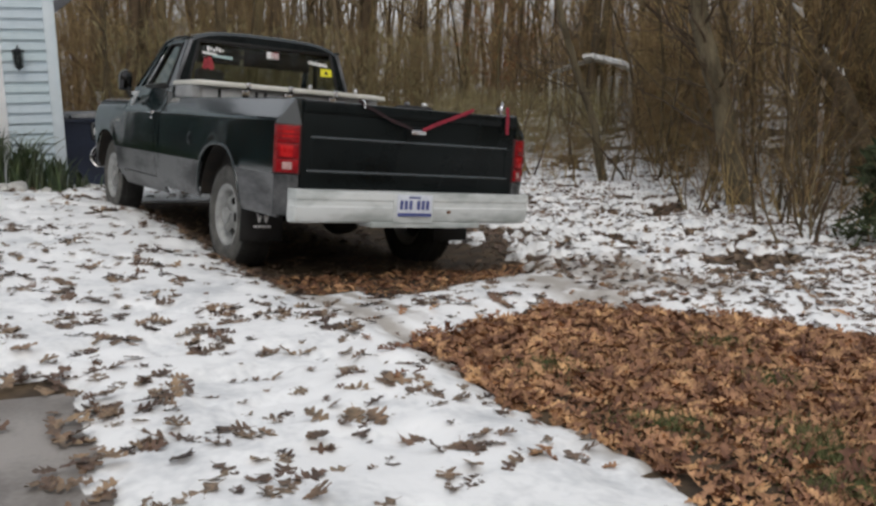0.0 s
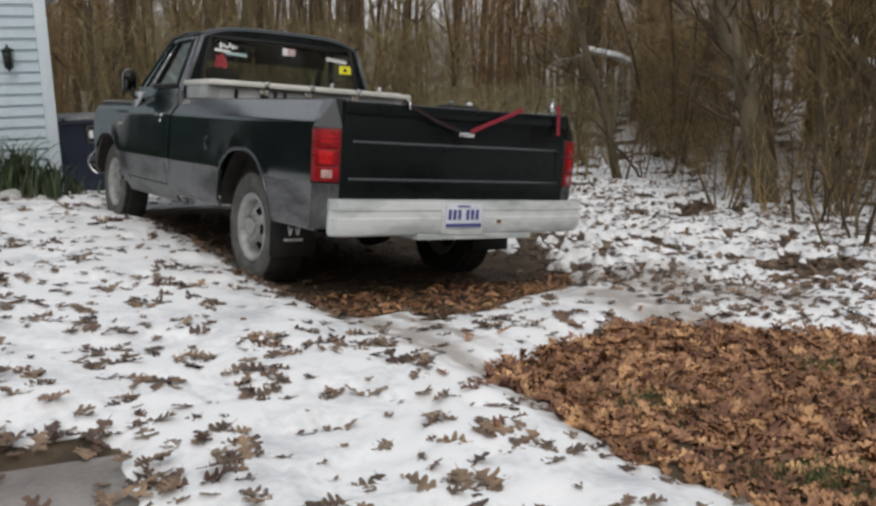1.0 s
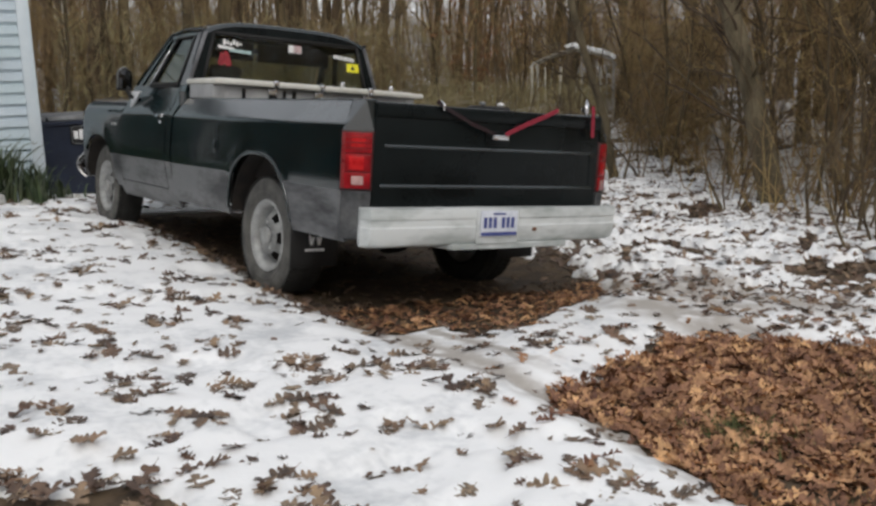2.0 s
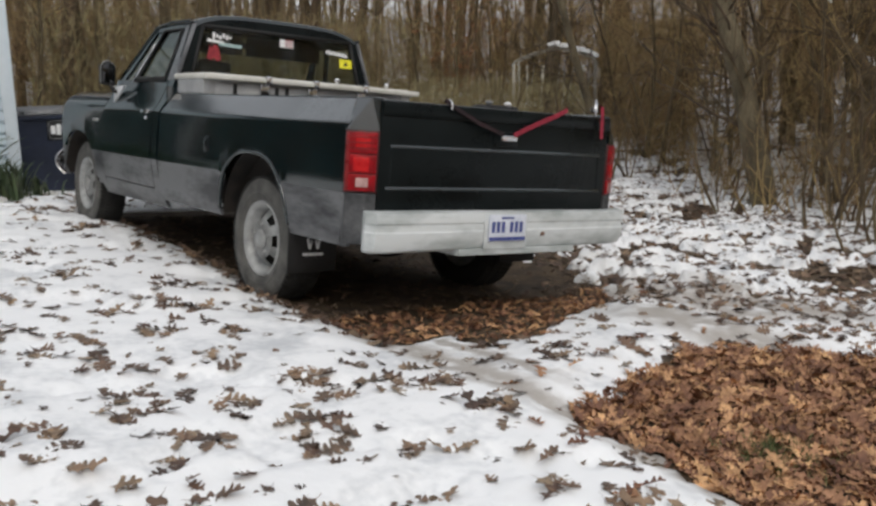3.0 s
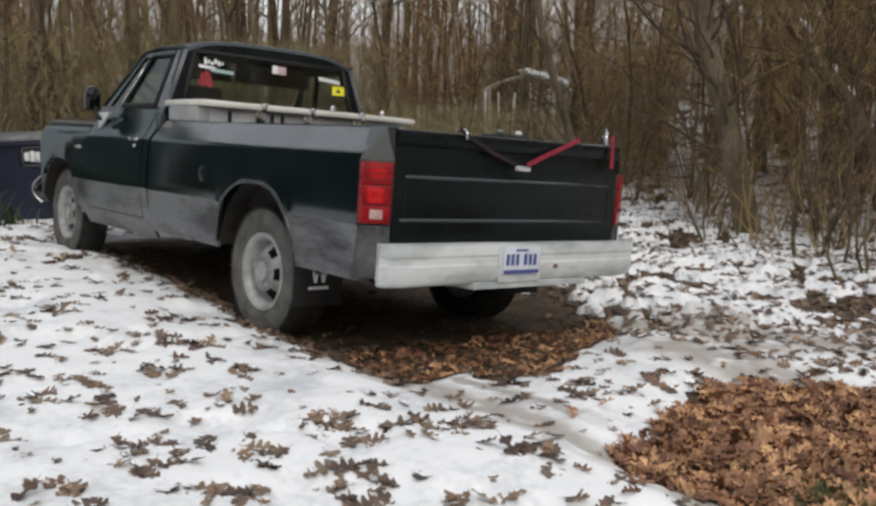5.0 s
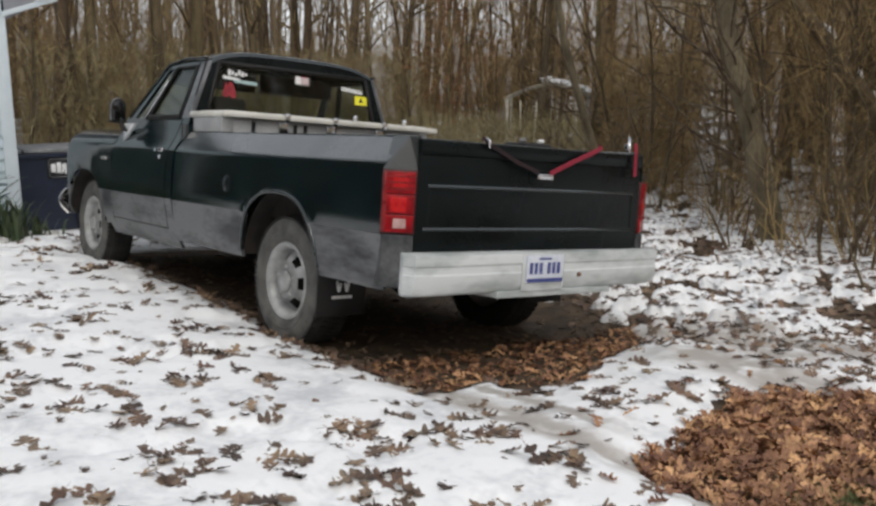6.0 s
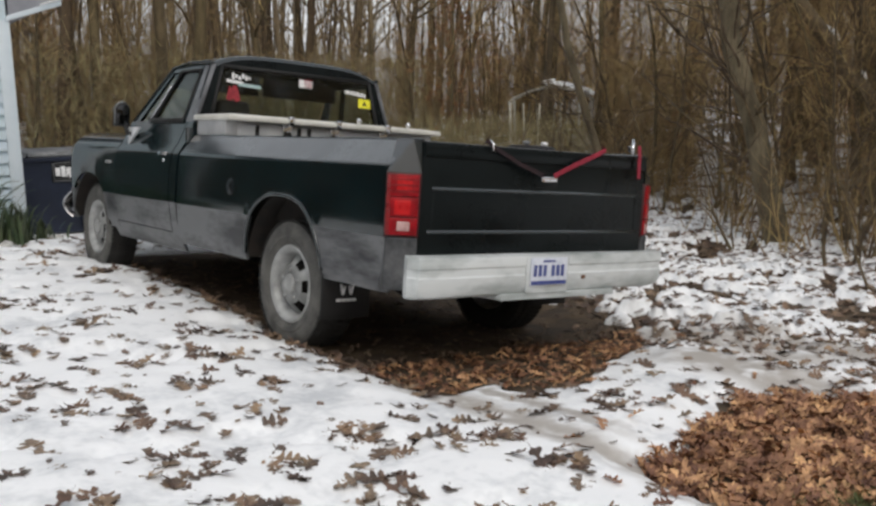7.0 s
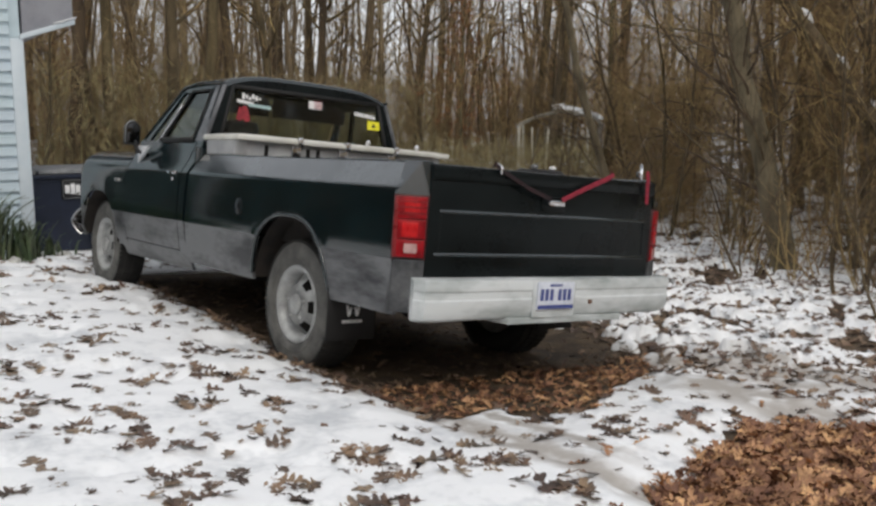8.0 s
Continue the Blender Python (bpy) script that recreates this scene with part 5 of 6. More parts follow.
# gutter, fascia and soffit along the east eave
hpart("soffit", prism([(0.023, 2.25), (0.48, 2.41), (0.48, EAVE + 0.02), (0.023, EAVE + 0.02)], "y", 0.02, 7.0), SOFFIT, "pale grey boxed eave")
hpart("eave_trim", prism([(-0.01, 2.19), (0.49, 2.355), (0.49, 2.405), (-0.01, 2.24)], "y", -0.035, 0.019, 0.004), CORNER_TRIM, "pale eave trim board")
hpart("eave_lip", prism([(0.30, 2.345), (0.50, 2.41), (0.50, 2.425), (0.30, 2.36)], "y", -0.05, 0.018, 0.003), TRIM)
roof_e = hpart("roof", merge(hexa([(0.55, -0.04, EAVE + 0.02), (0.55, 7.2, EAVE + 0.02), (-0.95, 7.2, EAVE + 0.82), (-0.95, -0.04, EAVE + 0.82)], [(0.55, -0.04, EAVE + 0.07), (0.55, 7.2, EAVE + 0.07), (-0.95, 7.2, EAVE + 0.87), (-0.95, -0.04, EAVE + 0.87)]), hexa([(-2.45, -0.04, EAVE + 0.02), (-2.45, 7.2, EAVE + 0.02), (-0.95, 7.2, EAVE + 0.82), (-0.95, -0.04, EAVE + 0.82)], [(-2.45, -0.04, EAVE + 0.07), (-2.45, 7.2, EAVE + 0.07), (-0.95, 7.2, EAVE + 0.87), (-0.95, -0.04, EAVE + 0.87)])), SHINGLE, "grey shingled roof")
# wall lantern
lan = hpart("wall_lantern", merge(box(-0.425, -0.345, -0.03, -0.005, 1.50, 1.66, 0.006), tube([(-0.385, -0.02, 1.64), (-0.385, -0.07, 1.72), (-0.385, -0.12, 1.70)], 0.008, 6), lathe([(1.70, 0.004), (1.69, 0.02), (1.665, 0.065), (1.655, 0.068)], "z", 8, (-0.385, -0.12, 0)), lathe([(1.50, 0.045), (1.49, 0.045), (1.47, 0.012), (1.45, 0.004)], "z", 8, (-0.385, -0.12, 0)), *[tube([(-0.385 + 0.06 * math.cos(a), -0.12 + 0.06 * math.sin(a), 1.66), (-0.385 + 0.043 * math.cos(a), -0.12 + 0.043 * math.sin(a), 1.50)], 0.005, 5) for a in (0.4, 1.97, 3.54, 5.11)]), IRON, "black iron wall lantern")
hpart("lantern_glass", lathe([(1.655, 0.055), (1.505, 0.040), (1.50, 0.002)], "z", 8, (-0.385, -0.12, 0)), GLASS, parent=lan)
# siding courses, each a lapped board
COURSE = 0.1125
def course_mesh(x0, x1):
    me = bpy.data.meshes.new("siding_board")
    bm = prism([(0.02, 0.0), (-0.014, 0.0), (-0.012, 0.012), (-0.002, COURSE * 0.62), (0.010, COURSE * 0.66), (0.012, COURSE + 0.004), (0.02, COURSE + 0.004)], "x", x0, x1)
    bm.to_mesh(me)
    bm.free()
    me.materials.append(SIDING)
    return me
near_board, far_board, top_board = course_mesh(DOOR1 + 0.085, -0.095), course_mesh(-1.829, DOOR0 - 0.045), course_mesh(DOOR0 - 0.045, DOOR1 + 0.085)
k = 0
while 0.10 + COURSE * (k + 1) < EAVE:
    z = 0.10 + COURSE * k
    for me in (near_board, far_board) + ((top_board,) if z > 2.165 else ()):
        ob = new("siding_board", me)
        ob.parent = front
        ob.matrix_basis = pose(0, 0, z)
    k += 1

# ---- strap-leaved plants at the foot of the wall ----
def strap_clump(name, seed, n, height):
    r = random.Random(seed)
    vs, fs, c = [], [], 0
    for _ in range(n):
        a, h = r.uniform(0, 6.283), height * r.uniform(0.55, 1.1)
        bx, by = r.gauss(0, 0.10), r.gauss(0, 0.08)
        out, w = r.uniform(0.1, 0.55) * h, r.uniform(0.010, 0.018)
        for i in range(6):
            t = i / 5
            x, y = bx + math.cos(a) * out * t ** 1.8, by + math.sin(a) * out * t ** 1.8
            z = h * (t - 0.35 * t ** 3 * r.uniform(0.6, 1.0))
            ww = w * (1 - t ** 2.5) + 0.001
            vs += [(x - math.sin(a) * ww, y + math.cos(a) * ww, z + 0.004), (x, y, z), (x + math.sin(a) * ww, y - math.cos(a) * ww, z + 0.004)]
            if i:
                b = c + 3 * i
                fs += [(b - 3, b - 2, b + 1, b), (b - 2, b - 1, b + 2, b + 1)]
        c += 18
    return raw(name, vs, fs, STRAPLEAF, smooth=False)


for i, (x, y, n, h) in enumerate(((-1.46, 4.86, 120, 0.84), (-1.86, 4.90, 140, 0.86), (-1.13, 4.98, 70, 0.52), (-2.30, 5.02, 110, 0.64), (-2.80, 5.05, 100, 0.60), (-0.82, 5.16, 26, 0.30))):
    ob = strap_clump("daylily", 40 + i, n, h)
    ob.matrix_world = pose(x, y, float(surface(np.array([x]), np.array([y]))[0]) - 0.01, 0, 0, 40 * i)
    tagged(ob, "clump of green strap leaves growing by the house wall", "plant", group="plants by the wall")

# pale stones at the foot of the plants
STONE = mat("pale_stone", (0.42, 0.42, 0.40), (0.66, 0.66, 0.63), 9, 0.85, 0, 0.3, 40, random_tint=0.15)
sr = random.Random(31)
for x, y, size in ((-1.62, 4.55, 0.10), (-1.78, 4.62, 0.08), (-0.70, 5.22, 0.06), (-0.62, 5.36, 0.045), (-1.30, 4.70, 0.06)):
    bm = bmesh.new()
    bmesh.ops.create_icosphere(bm, subdivisions=2, radius=1)
    for v in bm.verts:
        v.co *= 1 + sr.uniform(-0.14, 0.14)
    bmesh.ops.scale(bm, vec=(size * 1.2, size, size * 0.8), verts=bm.verts)
    ob = part("stone", smooth(bm, 60), STONE, None)
    ob.matrix_world = pose(x, y, float(surface(np.array([x]), np.array([y]))[0]) + size * 0.25, 0, 0, sr.uniform(0, 180))
    tagged(ob, "pale rounded stone among plants by the wall", "stone", group="stones by the wall")

# ---- navy steel refuse container behind the house corner ----
DX, DY = 0.0, 5.72
bin_ = tagged(new("refuse_container"), "navy blue steel refuse container with grey lid beside the house", "dumpster")
bin_.matrix_world = pose(DX, DY, float(gz(-0.6, DY)) + 0.01, 0, 0, -4)
hull = hexa([(-1.70, 0.06, 0.05), (0.16, 0.06, 0.05), (0.16, 1.0, 0.05), (-1.70, 1.0, 0.05)], [(-1.78, -0.02, 0.90), (0.22, -0.02, 0.90), (0.22, 1.15, 0.90), (-1.78, 1.15, 0.90)])
bmesh.ops.bevel(hull, geom=hull.edges, offset=0.012, segments=2, affect="EDGES")
part("hull", smooth(hull), NAVY, bin_)
part("top_rim", merge(box(-1.80, 0.24, -0.05, -0.01, 0.86, 0.905, 0.008), box(-1.80, 0.24, 1.14, 1.18, 0.86, 0.905, 0.008), box(0.21, 0.25, -0.05, 1.18, 0.86, 0.905, 0.008)), NAVY, bin_)
for x0, x1 in ((-1.69, -0.79), (-0.77, 0.24)):
    lidb = box(x0, x1, -0.06, 1.19, 0.91, 0.955, 0.014)
    part("lid", lidb, LID, bin_, "weathered grey lid")
for x in (-1.45, -0.98, -0.22, 0.10):
    part("rib", prism([(x - 0.03, 0.10), (x + 0.03, 0.10), (x + 0.03, 0.86), (x - 0.03, 0.86)], "y", -0.03, 0.05, 0.006), NAVY, bin_)
badge = part("badge", box(-0.54, -0.30, -0.030, 0.02, 0.63, 0.85, 0.02, 3), BLACK, bin_, "dark rounded badge with plain white shapes")
part("badge_shape", merge(box(-0.505, -0.455, -0.037, -0.028, 0.695, 0.785, 0.004), box(-0.446, -0.400, -0.037, -0.028, 0.685, 0.800, 0.004), prism([(-0.392, 0.67), (-0.37, 0.72), (-0.36, 0.67), (-0.332, 0.67), (-0.34, 0.785), (-0.392, 0.785)], "y", -0.037, -0.028)), DECAL_WHITE, badge)
ring = [(-0.525, 0.66), (-0.525, 0.82), (-0.505, 0.84), (-0.335, 0.84), (-0.315, 0.82), (-0.315, 0.66), (-0.335, 0.642), (-0.505, 0.642), (-0.525, 0.66)]
part("badge_ring", tube([(x, -0.031, z) for x, z in ring], 0.004, 5), LID, badge)

# white marker post far beyond the container
pz = float(gz(2.69, 19.55))
mp = tagged(new("marker_post"), "short white post standing far behind the refuse container", "post")
mp.matrix_world = pose(2.69, 19.55, pz)
part("post", box(-0.06, 0.06, -0.06, 0.06, 0, 0.91 - pz, 0.008), TRIM, mp)
part("cap", box(-0.075, 0.075, -0.075, 0.075, 0.91 - pz, 0.98 - pz, 0.015), DECAL_WHITE, mp)

# ---- small open pavilion with snow on its roof, beyond the truck ----
PAV_Z = -SLOPE * 15 * math.tanh(14.0 / 15)
PALE_WOOD = mat("weathered_pale_wood", (0.40, 0.37, 0.30), (0.62, 0.59, 0.51), 6, 0.85, 0, 0.1, 40, random_tint=0.25)
pav = tagged(new("garden_pavilion"), "small pale open pavilion with snow on its roof, far among trees", "pavilion")
pav.matrix_world = pose(14.0, 12.6, float(PAV_Z) - 0.35, 0, 0, -46)
for x in (-1.02, 1.02):
    for y in (-1.0, 1.0):
        part("post", box(x - 0.035, x + 0.035, y - 0.035, y + 0.035, 0.0, 2.38, 0.006), PALE_WOOD, pav)
EAVES = [(-1.08, 2.34), (-0.98, 2.46), (-0.60, 2.62), (0.0, 2.78), (0.60, 2.66), (0.98, 2.50), (1.08, 2.36)]
for y in (-1.0, 1.0):
    part("arch", tube([(x, y, z) for x, z in EAVES], 0.032, 6), PALE_WOOD, pav)
pr = random.Random(8)
for i, x in enumerate((-0.80, -0.66, -0.42, -0.30, -0.05, 0.22, 0.38, 0.66, 0.80)):
    y = -0.98 if i % 2 else 1.0
    part("lattice_slat", tube([(x, y, 0.1), (x + pr.gauss(0, 0.05), y, 1.2), (x + pr.gauss(0, 0.08), y, 2.36)], pr.uniform(0.016, 0.032), 5), PALE_WOOD, pav)
grid = [[(x, y, z + 0.035) for x, z in EAVES[1:-1]] for y in (-1.05, -0.4, 0.4, 1.05)]
part("roof_sheet", sheet(grid, 0.025), PALE_WOOD, pav)
sn = random.Random(5)
grid = [[(x + sn.gauss(0, 0.02), y + sn.gauss(0, 0.04), float(np.interp(x, [p for p, _ in EAVES], [q for _, q in EAVES])) + 0.05 + sn.uniform(-0.02, 0.04)) for x in np.linspace(-0.15, 1.0, 14)] for y in (-1.1, -0.7, -0.2, 0.4, 0.8, 1.05)]
part("snow_load", sheet(grid, -0.09), SNOW, pav)


# ---- woods ----
def limb(start, direction, length, r0, r1, segs, r, wander=0.18, lift=0.05):
    """A wandering tapered line: points and radii."""
    p, d = np.array(start, float), np.array(direction, float)
    d /= np.linalg.norm(d)
    pts, rad = [p.copy()], [r0]
    for i in range(segs):
        d = d + np.array([r.gauss(0, wander), r.gauss(0, wander), r.gauss(0, wander * 0.6) + lift])
        d /= np.linalg.norm(d)
        p = p + d * length / segs
        pts.append(p.copy())
        rad.append(r0 + (r1 - r0) * (i + 1) / segs)
    return pts, rad


def skin(lines, sides):
    """Tubes round many lines in one go: vertices and quads."""
    vs, fs, n = [], [], 0
    ang = np.arange(sides) * 2 * math.pi / sides
    for pts, rad in lines:
        p = np.array(pts)
        d = np.gradient(p, axis=0)
        d /= np.linalg.norm(d, axis=1)[:, None] + 1e-9
        ref = np.array([1.0, 0.13, 0.07]) if abs(d[0][0]) < 0.8 else np.array([0.07, 1.0, 0.13])
        u = np.cross(d, ref)
        u /= np.linalg.norm(u, axis=1)[:, None] + 1e-9
        w = np.cross(d, u)
        ring = p[:, None, :] + np.array(rad)[:, None, None] * (np.cos(ang)[None, :, None] * u[:, None, :] + np.sin(ang)[None, :, None] * w[:, None, :])
        vs.append(ring.reshape(-1, 3))
        m = len(p)
        i = np.arange((m - 1) * sides)
        a, k = (i // sides) * sides, i % sides
        k2 = (k + 1) % sides
        fs.append(np.stack([a + k, a + k2, a + sides + k2, a + sides + k], 1) + n)
        n += m * sides
    return np.concatenate(vs), np.concatenate(fs)


def side_dir(d, r, spread):
    d = np.array(d) / np.linalg.norm(d)
    q = np.array([r.gauss(0, 1), r.gauss(0, 1), r.gauss(0, 0.5)])
    q -= d * q.dot(d)
    q /= np.linalg.norm(q) + 1e-9
    return d * math.cos(spread) + q * math.sin(spread)


def tree(seed, height, radius, first, limbs, twigs, lean=(0, 0), wander=0.05, spread=(0.5, 1.1), twig_r=0.006):
    """A bare tree: trunk and crown of limbs and twigs. Returns a thing."""
    r = random.Random(seed)
    trunk = limb((0, 0, -0.15), (lean[0], lean[1], 1), height, radius, radius * 0.22, 12, r, wander, 0.03)
    flare = [1.55, 1.08] + [1] * 11
    trunk = (trunk[0], [a * b for a, b in zip(trunk[1], flare)])
    main, fine = [], []
    P = np.array(trunk[0])
    for _ in range(limbs):
        t = r.uniform(first, 0.97)
        i = min(int(t * 12), 11)
        f = t * 12 - i
        base = P[i] * (1 - f) + P[i + 1] * f
        d = side_dir(P[i + 1] - P[i], r, r.uniform(*spread))
        ln = height * r.uniform(0.10, 0.30) * (1.15 - 0.6 * t)
        rr = radius * (1 - 0.75 * t) * r.uniform(0.22, 0.5)
        L = limb(base, d, ln, rr, rr * 0.25, 5, r, 0.16, 0.06)
        main.append(L)
        for _ in range(twigs):
            j = r.randrange(1, 5)
            q = np.array(L[0][j])
            dd = side_dir(np.array(L[0][j + 1]) - q, r, r.uniform(0.4, 1.0))
            T = limb(q, dd, ln * r.uniform(0.25, 0.6), max(twig_r, rr * 0.3), twig_r * 0.5, 3, r, 0.2, 0.05)
            fine.append(T)
            if r.random() < 0.6:
                q2 = np.array(T[0][1])
                fine.append(limb(q2, side_dir(np.array(T[0][2]) - q2, r, 0.8), ln * r.uniform(0.12, 0.3), twig_r, twig_r * 0.5, 2, r, 0.2, 0.04))
    ob = new("tree")
    v1, f1 = skin([trunk], 9)
    v2, f2 = skin(main, 5)
    new("trunk", array_mesh("trunk", np.concatenate([v1, v2]), np.concatenate([f1, f2 + len(v1)]), BARK)).parent = ob
    v, f = skin(fine, 3)
    new("crown", array_mesh("crown", v, f, TWIG)).parent = ob
    return ob


EYE0 = (-3.4, -5.2)


def spot(heading, dist):
    a = radians(heading)
    return EYE0[0] + dist * math.sin(a), EYE0[1] + dist * math.cos(a)


def stand(ob, x, y, turn=0, size=1.0, tilt=(0, 0)):
    ob.matrix_basis = pose(x, y, float(gz(x, y)), tilt[0], tilt[1], turn) @ Matrix.Diagonal((size, size, size, 1))
    return ob


TREE_LABEL = "bare grey-brown tree with thin tangled branches, in the winter wood"
SAPLING_LABEL = "thin bare sapling with a tangle of fine twigs"
wr = random.Random(77)
tall = [tree(100 + i, wr.uniform(13, 18), wr.uniform(0.08, 0.17), 0.30, 30, 5, (wr.gauss(0, 0.05), wr.gauss(0, 0.05))) for i in range(6)]
saps = [tree(200 + i, wr.uniform(4.5, 8.0), wr.uniform(0.022, 0.05), 0.16, 24, 6, (wr.gauss(0, 0.07), wr.gauss(0, 0.07)), 0.07, (0.25, 0.75), 0.0042) for i in range(7)]
for ob in tall:
    tagged(ob, TREE_LABEL, "tree", group="woodland trees")
for ob in saps:
    tagged(ob, SAPLING_LABEL, "sapling", group="woodland saplings")
EDGE = [(-90, 11), (-30, 11.5), (-5, 12.5), (0, 17), (14, 18), (28, 21), (34, 23), (38, 26), (43.5, 26), (46.4, 25.5), (47.6, 17), (48.6, 14.6), (52, 12.1), (56, 10.6), (60, 9.9), (66, 9.4), (80, 9.0), (100, 10)]


def edge(h):
    return lerp_table(EDGE, h)


# the leaning tree at the wood's edge and a few others that stand out
def bent_tree(seed, line, radii, limbs, twigs, bark=None):
    """A bare tree whose trunk follows a few bends, standing at the first of them."""
    r = random.Random(seed)
    x0, y0 = line[0][0], line[0][1]
    z0 = float(gz(x0, y0)) - 0.1
    pts = [np.array((x - x0, y - y0, z - z0)) for x, y, z in line]
    P, R = [], []
    for i in range(len(pts) - 1):
        for u in np.linspace(0, 1, 5)[:-1]:
            P.append(pts[i] * (1 - u) + pts[i + 1] * u + np.array((r.gauss(0, 0.012), r.gauss(0, 0.012), 0)))
            R.append(radii[i] * (1 - u) + radii[i + 1] * u)
    P.append(pts[-1])
    R.append(radii[-1])
    main, fine = [], []
    for _ in range(limbs):
        i = r.randrange(3, len(P) - 1)
        ln = r.uniform(0.8, 2.6)
        L = limb(P[i], side_dir(P[i + 1] - P[i], r, r.uniform(0.5, 1.3)), ln, R[i] * r.uniform(0.08, 0.2), 0.005, 6, r, 0.22, 0.05)
        main.append(L)
        for _ in range(twigs):
            j = r.randrange(1, 6)
            q = np.array(L[0][j])
            T = limb(q, side_dir(np.array(L[0][j + 1]) - q, r, r.uniform(0.4, 1.1)), ln * r.uniform(0.2, 0.6), 0.007, 0.003, 4, r, 0.25, 0.03)
            fine.append(T)
            q = np.array(T[0][2])
            fine.append(limb(q, side_dir(np.array(T[0][3]) - q, r, 0.8), ln * r.uniform(0.1, 0.25), 0.004, 0.002, 2, r, 0.2, 0.03))
    ob = new("tree")
    v, f = skin([(P, R)], 12)
    new("trunk", array_mesh("trunk", v, f, bark or BARK)).parent = ob
    v1, f1 = skin(main, 5)
    v2, f2 = skin(fine, 3)
    new("crown", array_mesh("crown", np.concatenate([v1, v2]), np.concatenate([f1, f2 + len(v1)]), DARK_BARK)).parent = ob
    ob.matrix_basis = pose(x0, y0, z0)
    return ob, P


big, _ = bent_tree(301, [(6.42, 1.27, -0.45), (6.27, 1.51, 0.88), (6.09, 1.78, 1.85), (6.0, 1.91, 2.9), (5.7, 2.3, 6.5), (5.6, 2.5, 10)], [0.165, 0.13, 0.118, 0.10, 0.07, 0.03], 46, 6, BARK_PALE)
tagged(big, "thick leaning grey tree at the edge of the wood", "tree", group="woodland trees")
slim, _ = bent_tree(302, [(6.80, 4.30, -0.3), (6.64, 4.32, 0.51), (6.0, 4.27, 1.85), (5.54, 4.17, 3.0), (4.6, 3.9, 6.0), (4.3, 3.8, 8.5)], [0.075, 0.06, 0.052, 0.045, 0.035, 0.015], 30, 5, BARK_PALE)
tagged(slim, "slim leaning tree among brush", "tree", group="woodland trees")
hung, line = bent_tree(303, [(7.77, 0.03, -0.5), (7.38, 0.56, 1.07), (7.20, 0.91, 1.61), (6.78, 1.65, 2.78), (6.32, 2.38, 4.1)], [0.12, 0.10, 0.095, 0.08, 0.05], 16, 5, DARK_BARK)
tagged(hung, "dark tree leaning steeply with snow along its upper side", "tree", group="woodland trees")
sr = random.Random(6)
for i in range(5, len(line) - 3, 2):
    a, b = line[i], line[i] + (line[i + 1] - line[i]) * sr.uniform(0.5, 1.0)
    ob = part("snow_cap", tube([a + np.array((0.02, -0.03, 0.075)), (a + b) / 2 + np.array((0.02, -0.03, 0.09)), b + np.array((0.02, -0.03, 0.072))], [0.025, 0.06, 0.02], 7), SNOW, hung)
spots = []
for i in range(54):
    h = wr.uniform(12, 78)
    d = edge(h) + abs(wr.gauss(0, 1)) * 12 + wr.uniform(0.3, 3.0)
    if 50 < h < 64 and d < 14.5:
        d += 4
    spots.append((h, d))
for i, (h, d) in enumerate(spots):
    x, y = spot(h, d)
    src = tall[i % 6]
    ob = src if i < 6 else copy_thing(src, Matrix())
    stand(ob, x, y, wr.uniform(0, 360), wr.uniform(0.75, 1.2))
for i in range(66):
    h = wr.uniform(40, 76) if i % 6 else wr.uniform(12, 42)
    d = edge(h) + wr.uniform(0, 1) ** 1.5 * 9 + (1.4 if h > 44 else 2)
    x, y = spot(h, d)
    src = saps[i % 7]
    ob = src if i < 7 else copy_thing(src, Matrix())
    stand(ob, x, y, wr.uniform(0, 360), wr.uniform(0.6, 1.15))

# low brush along the edge: thin upright stems, many to a clump
lines = []
for i in range(250):
    h = wr.uniform(36, 78)
    d = (edge(h) if h > 47 else 13.5) + abs(wr.gauss(0, 1)) * 4.0 - 0.2
    x, y = spot(h, d)
    z = float(gz(x, y)) - 0.03
    for _ in range(wr.choice((1, 2, 3))):
        L = limb((x + wr.gauss(0, 0.1), y + wr.gauss(0, 0.1), z), (wr.gauss(0, 0.3), wr.gauss(0, 0.3), 1), wr.uniform(0.4, 1.8) * (0.7 if h < 47 else 1.0), wr.uniform(0.005, 0.012), 0.002, 4, wr, 0.14, 0.03)
        lines.append(L)
        for _ in range(3):
            j = wr.randrange(1, 4)
            q = np.array(L[0][j])
            lines.append(limb(q, side_dir(np.array(L[0][j + 1]) - q, wr, 0.7), wr.uniform(0.2, 0.7), 0.004, 0.0015, 2, wr, 0.2, 0.03))
v, f = skin(lines, 3)
tagged(new("brush", array_mesh("brush", v, f, BRUSHM)), "thin brown bare brush stems growing through snow", "brush", kind="stuff")


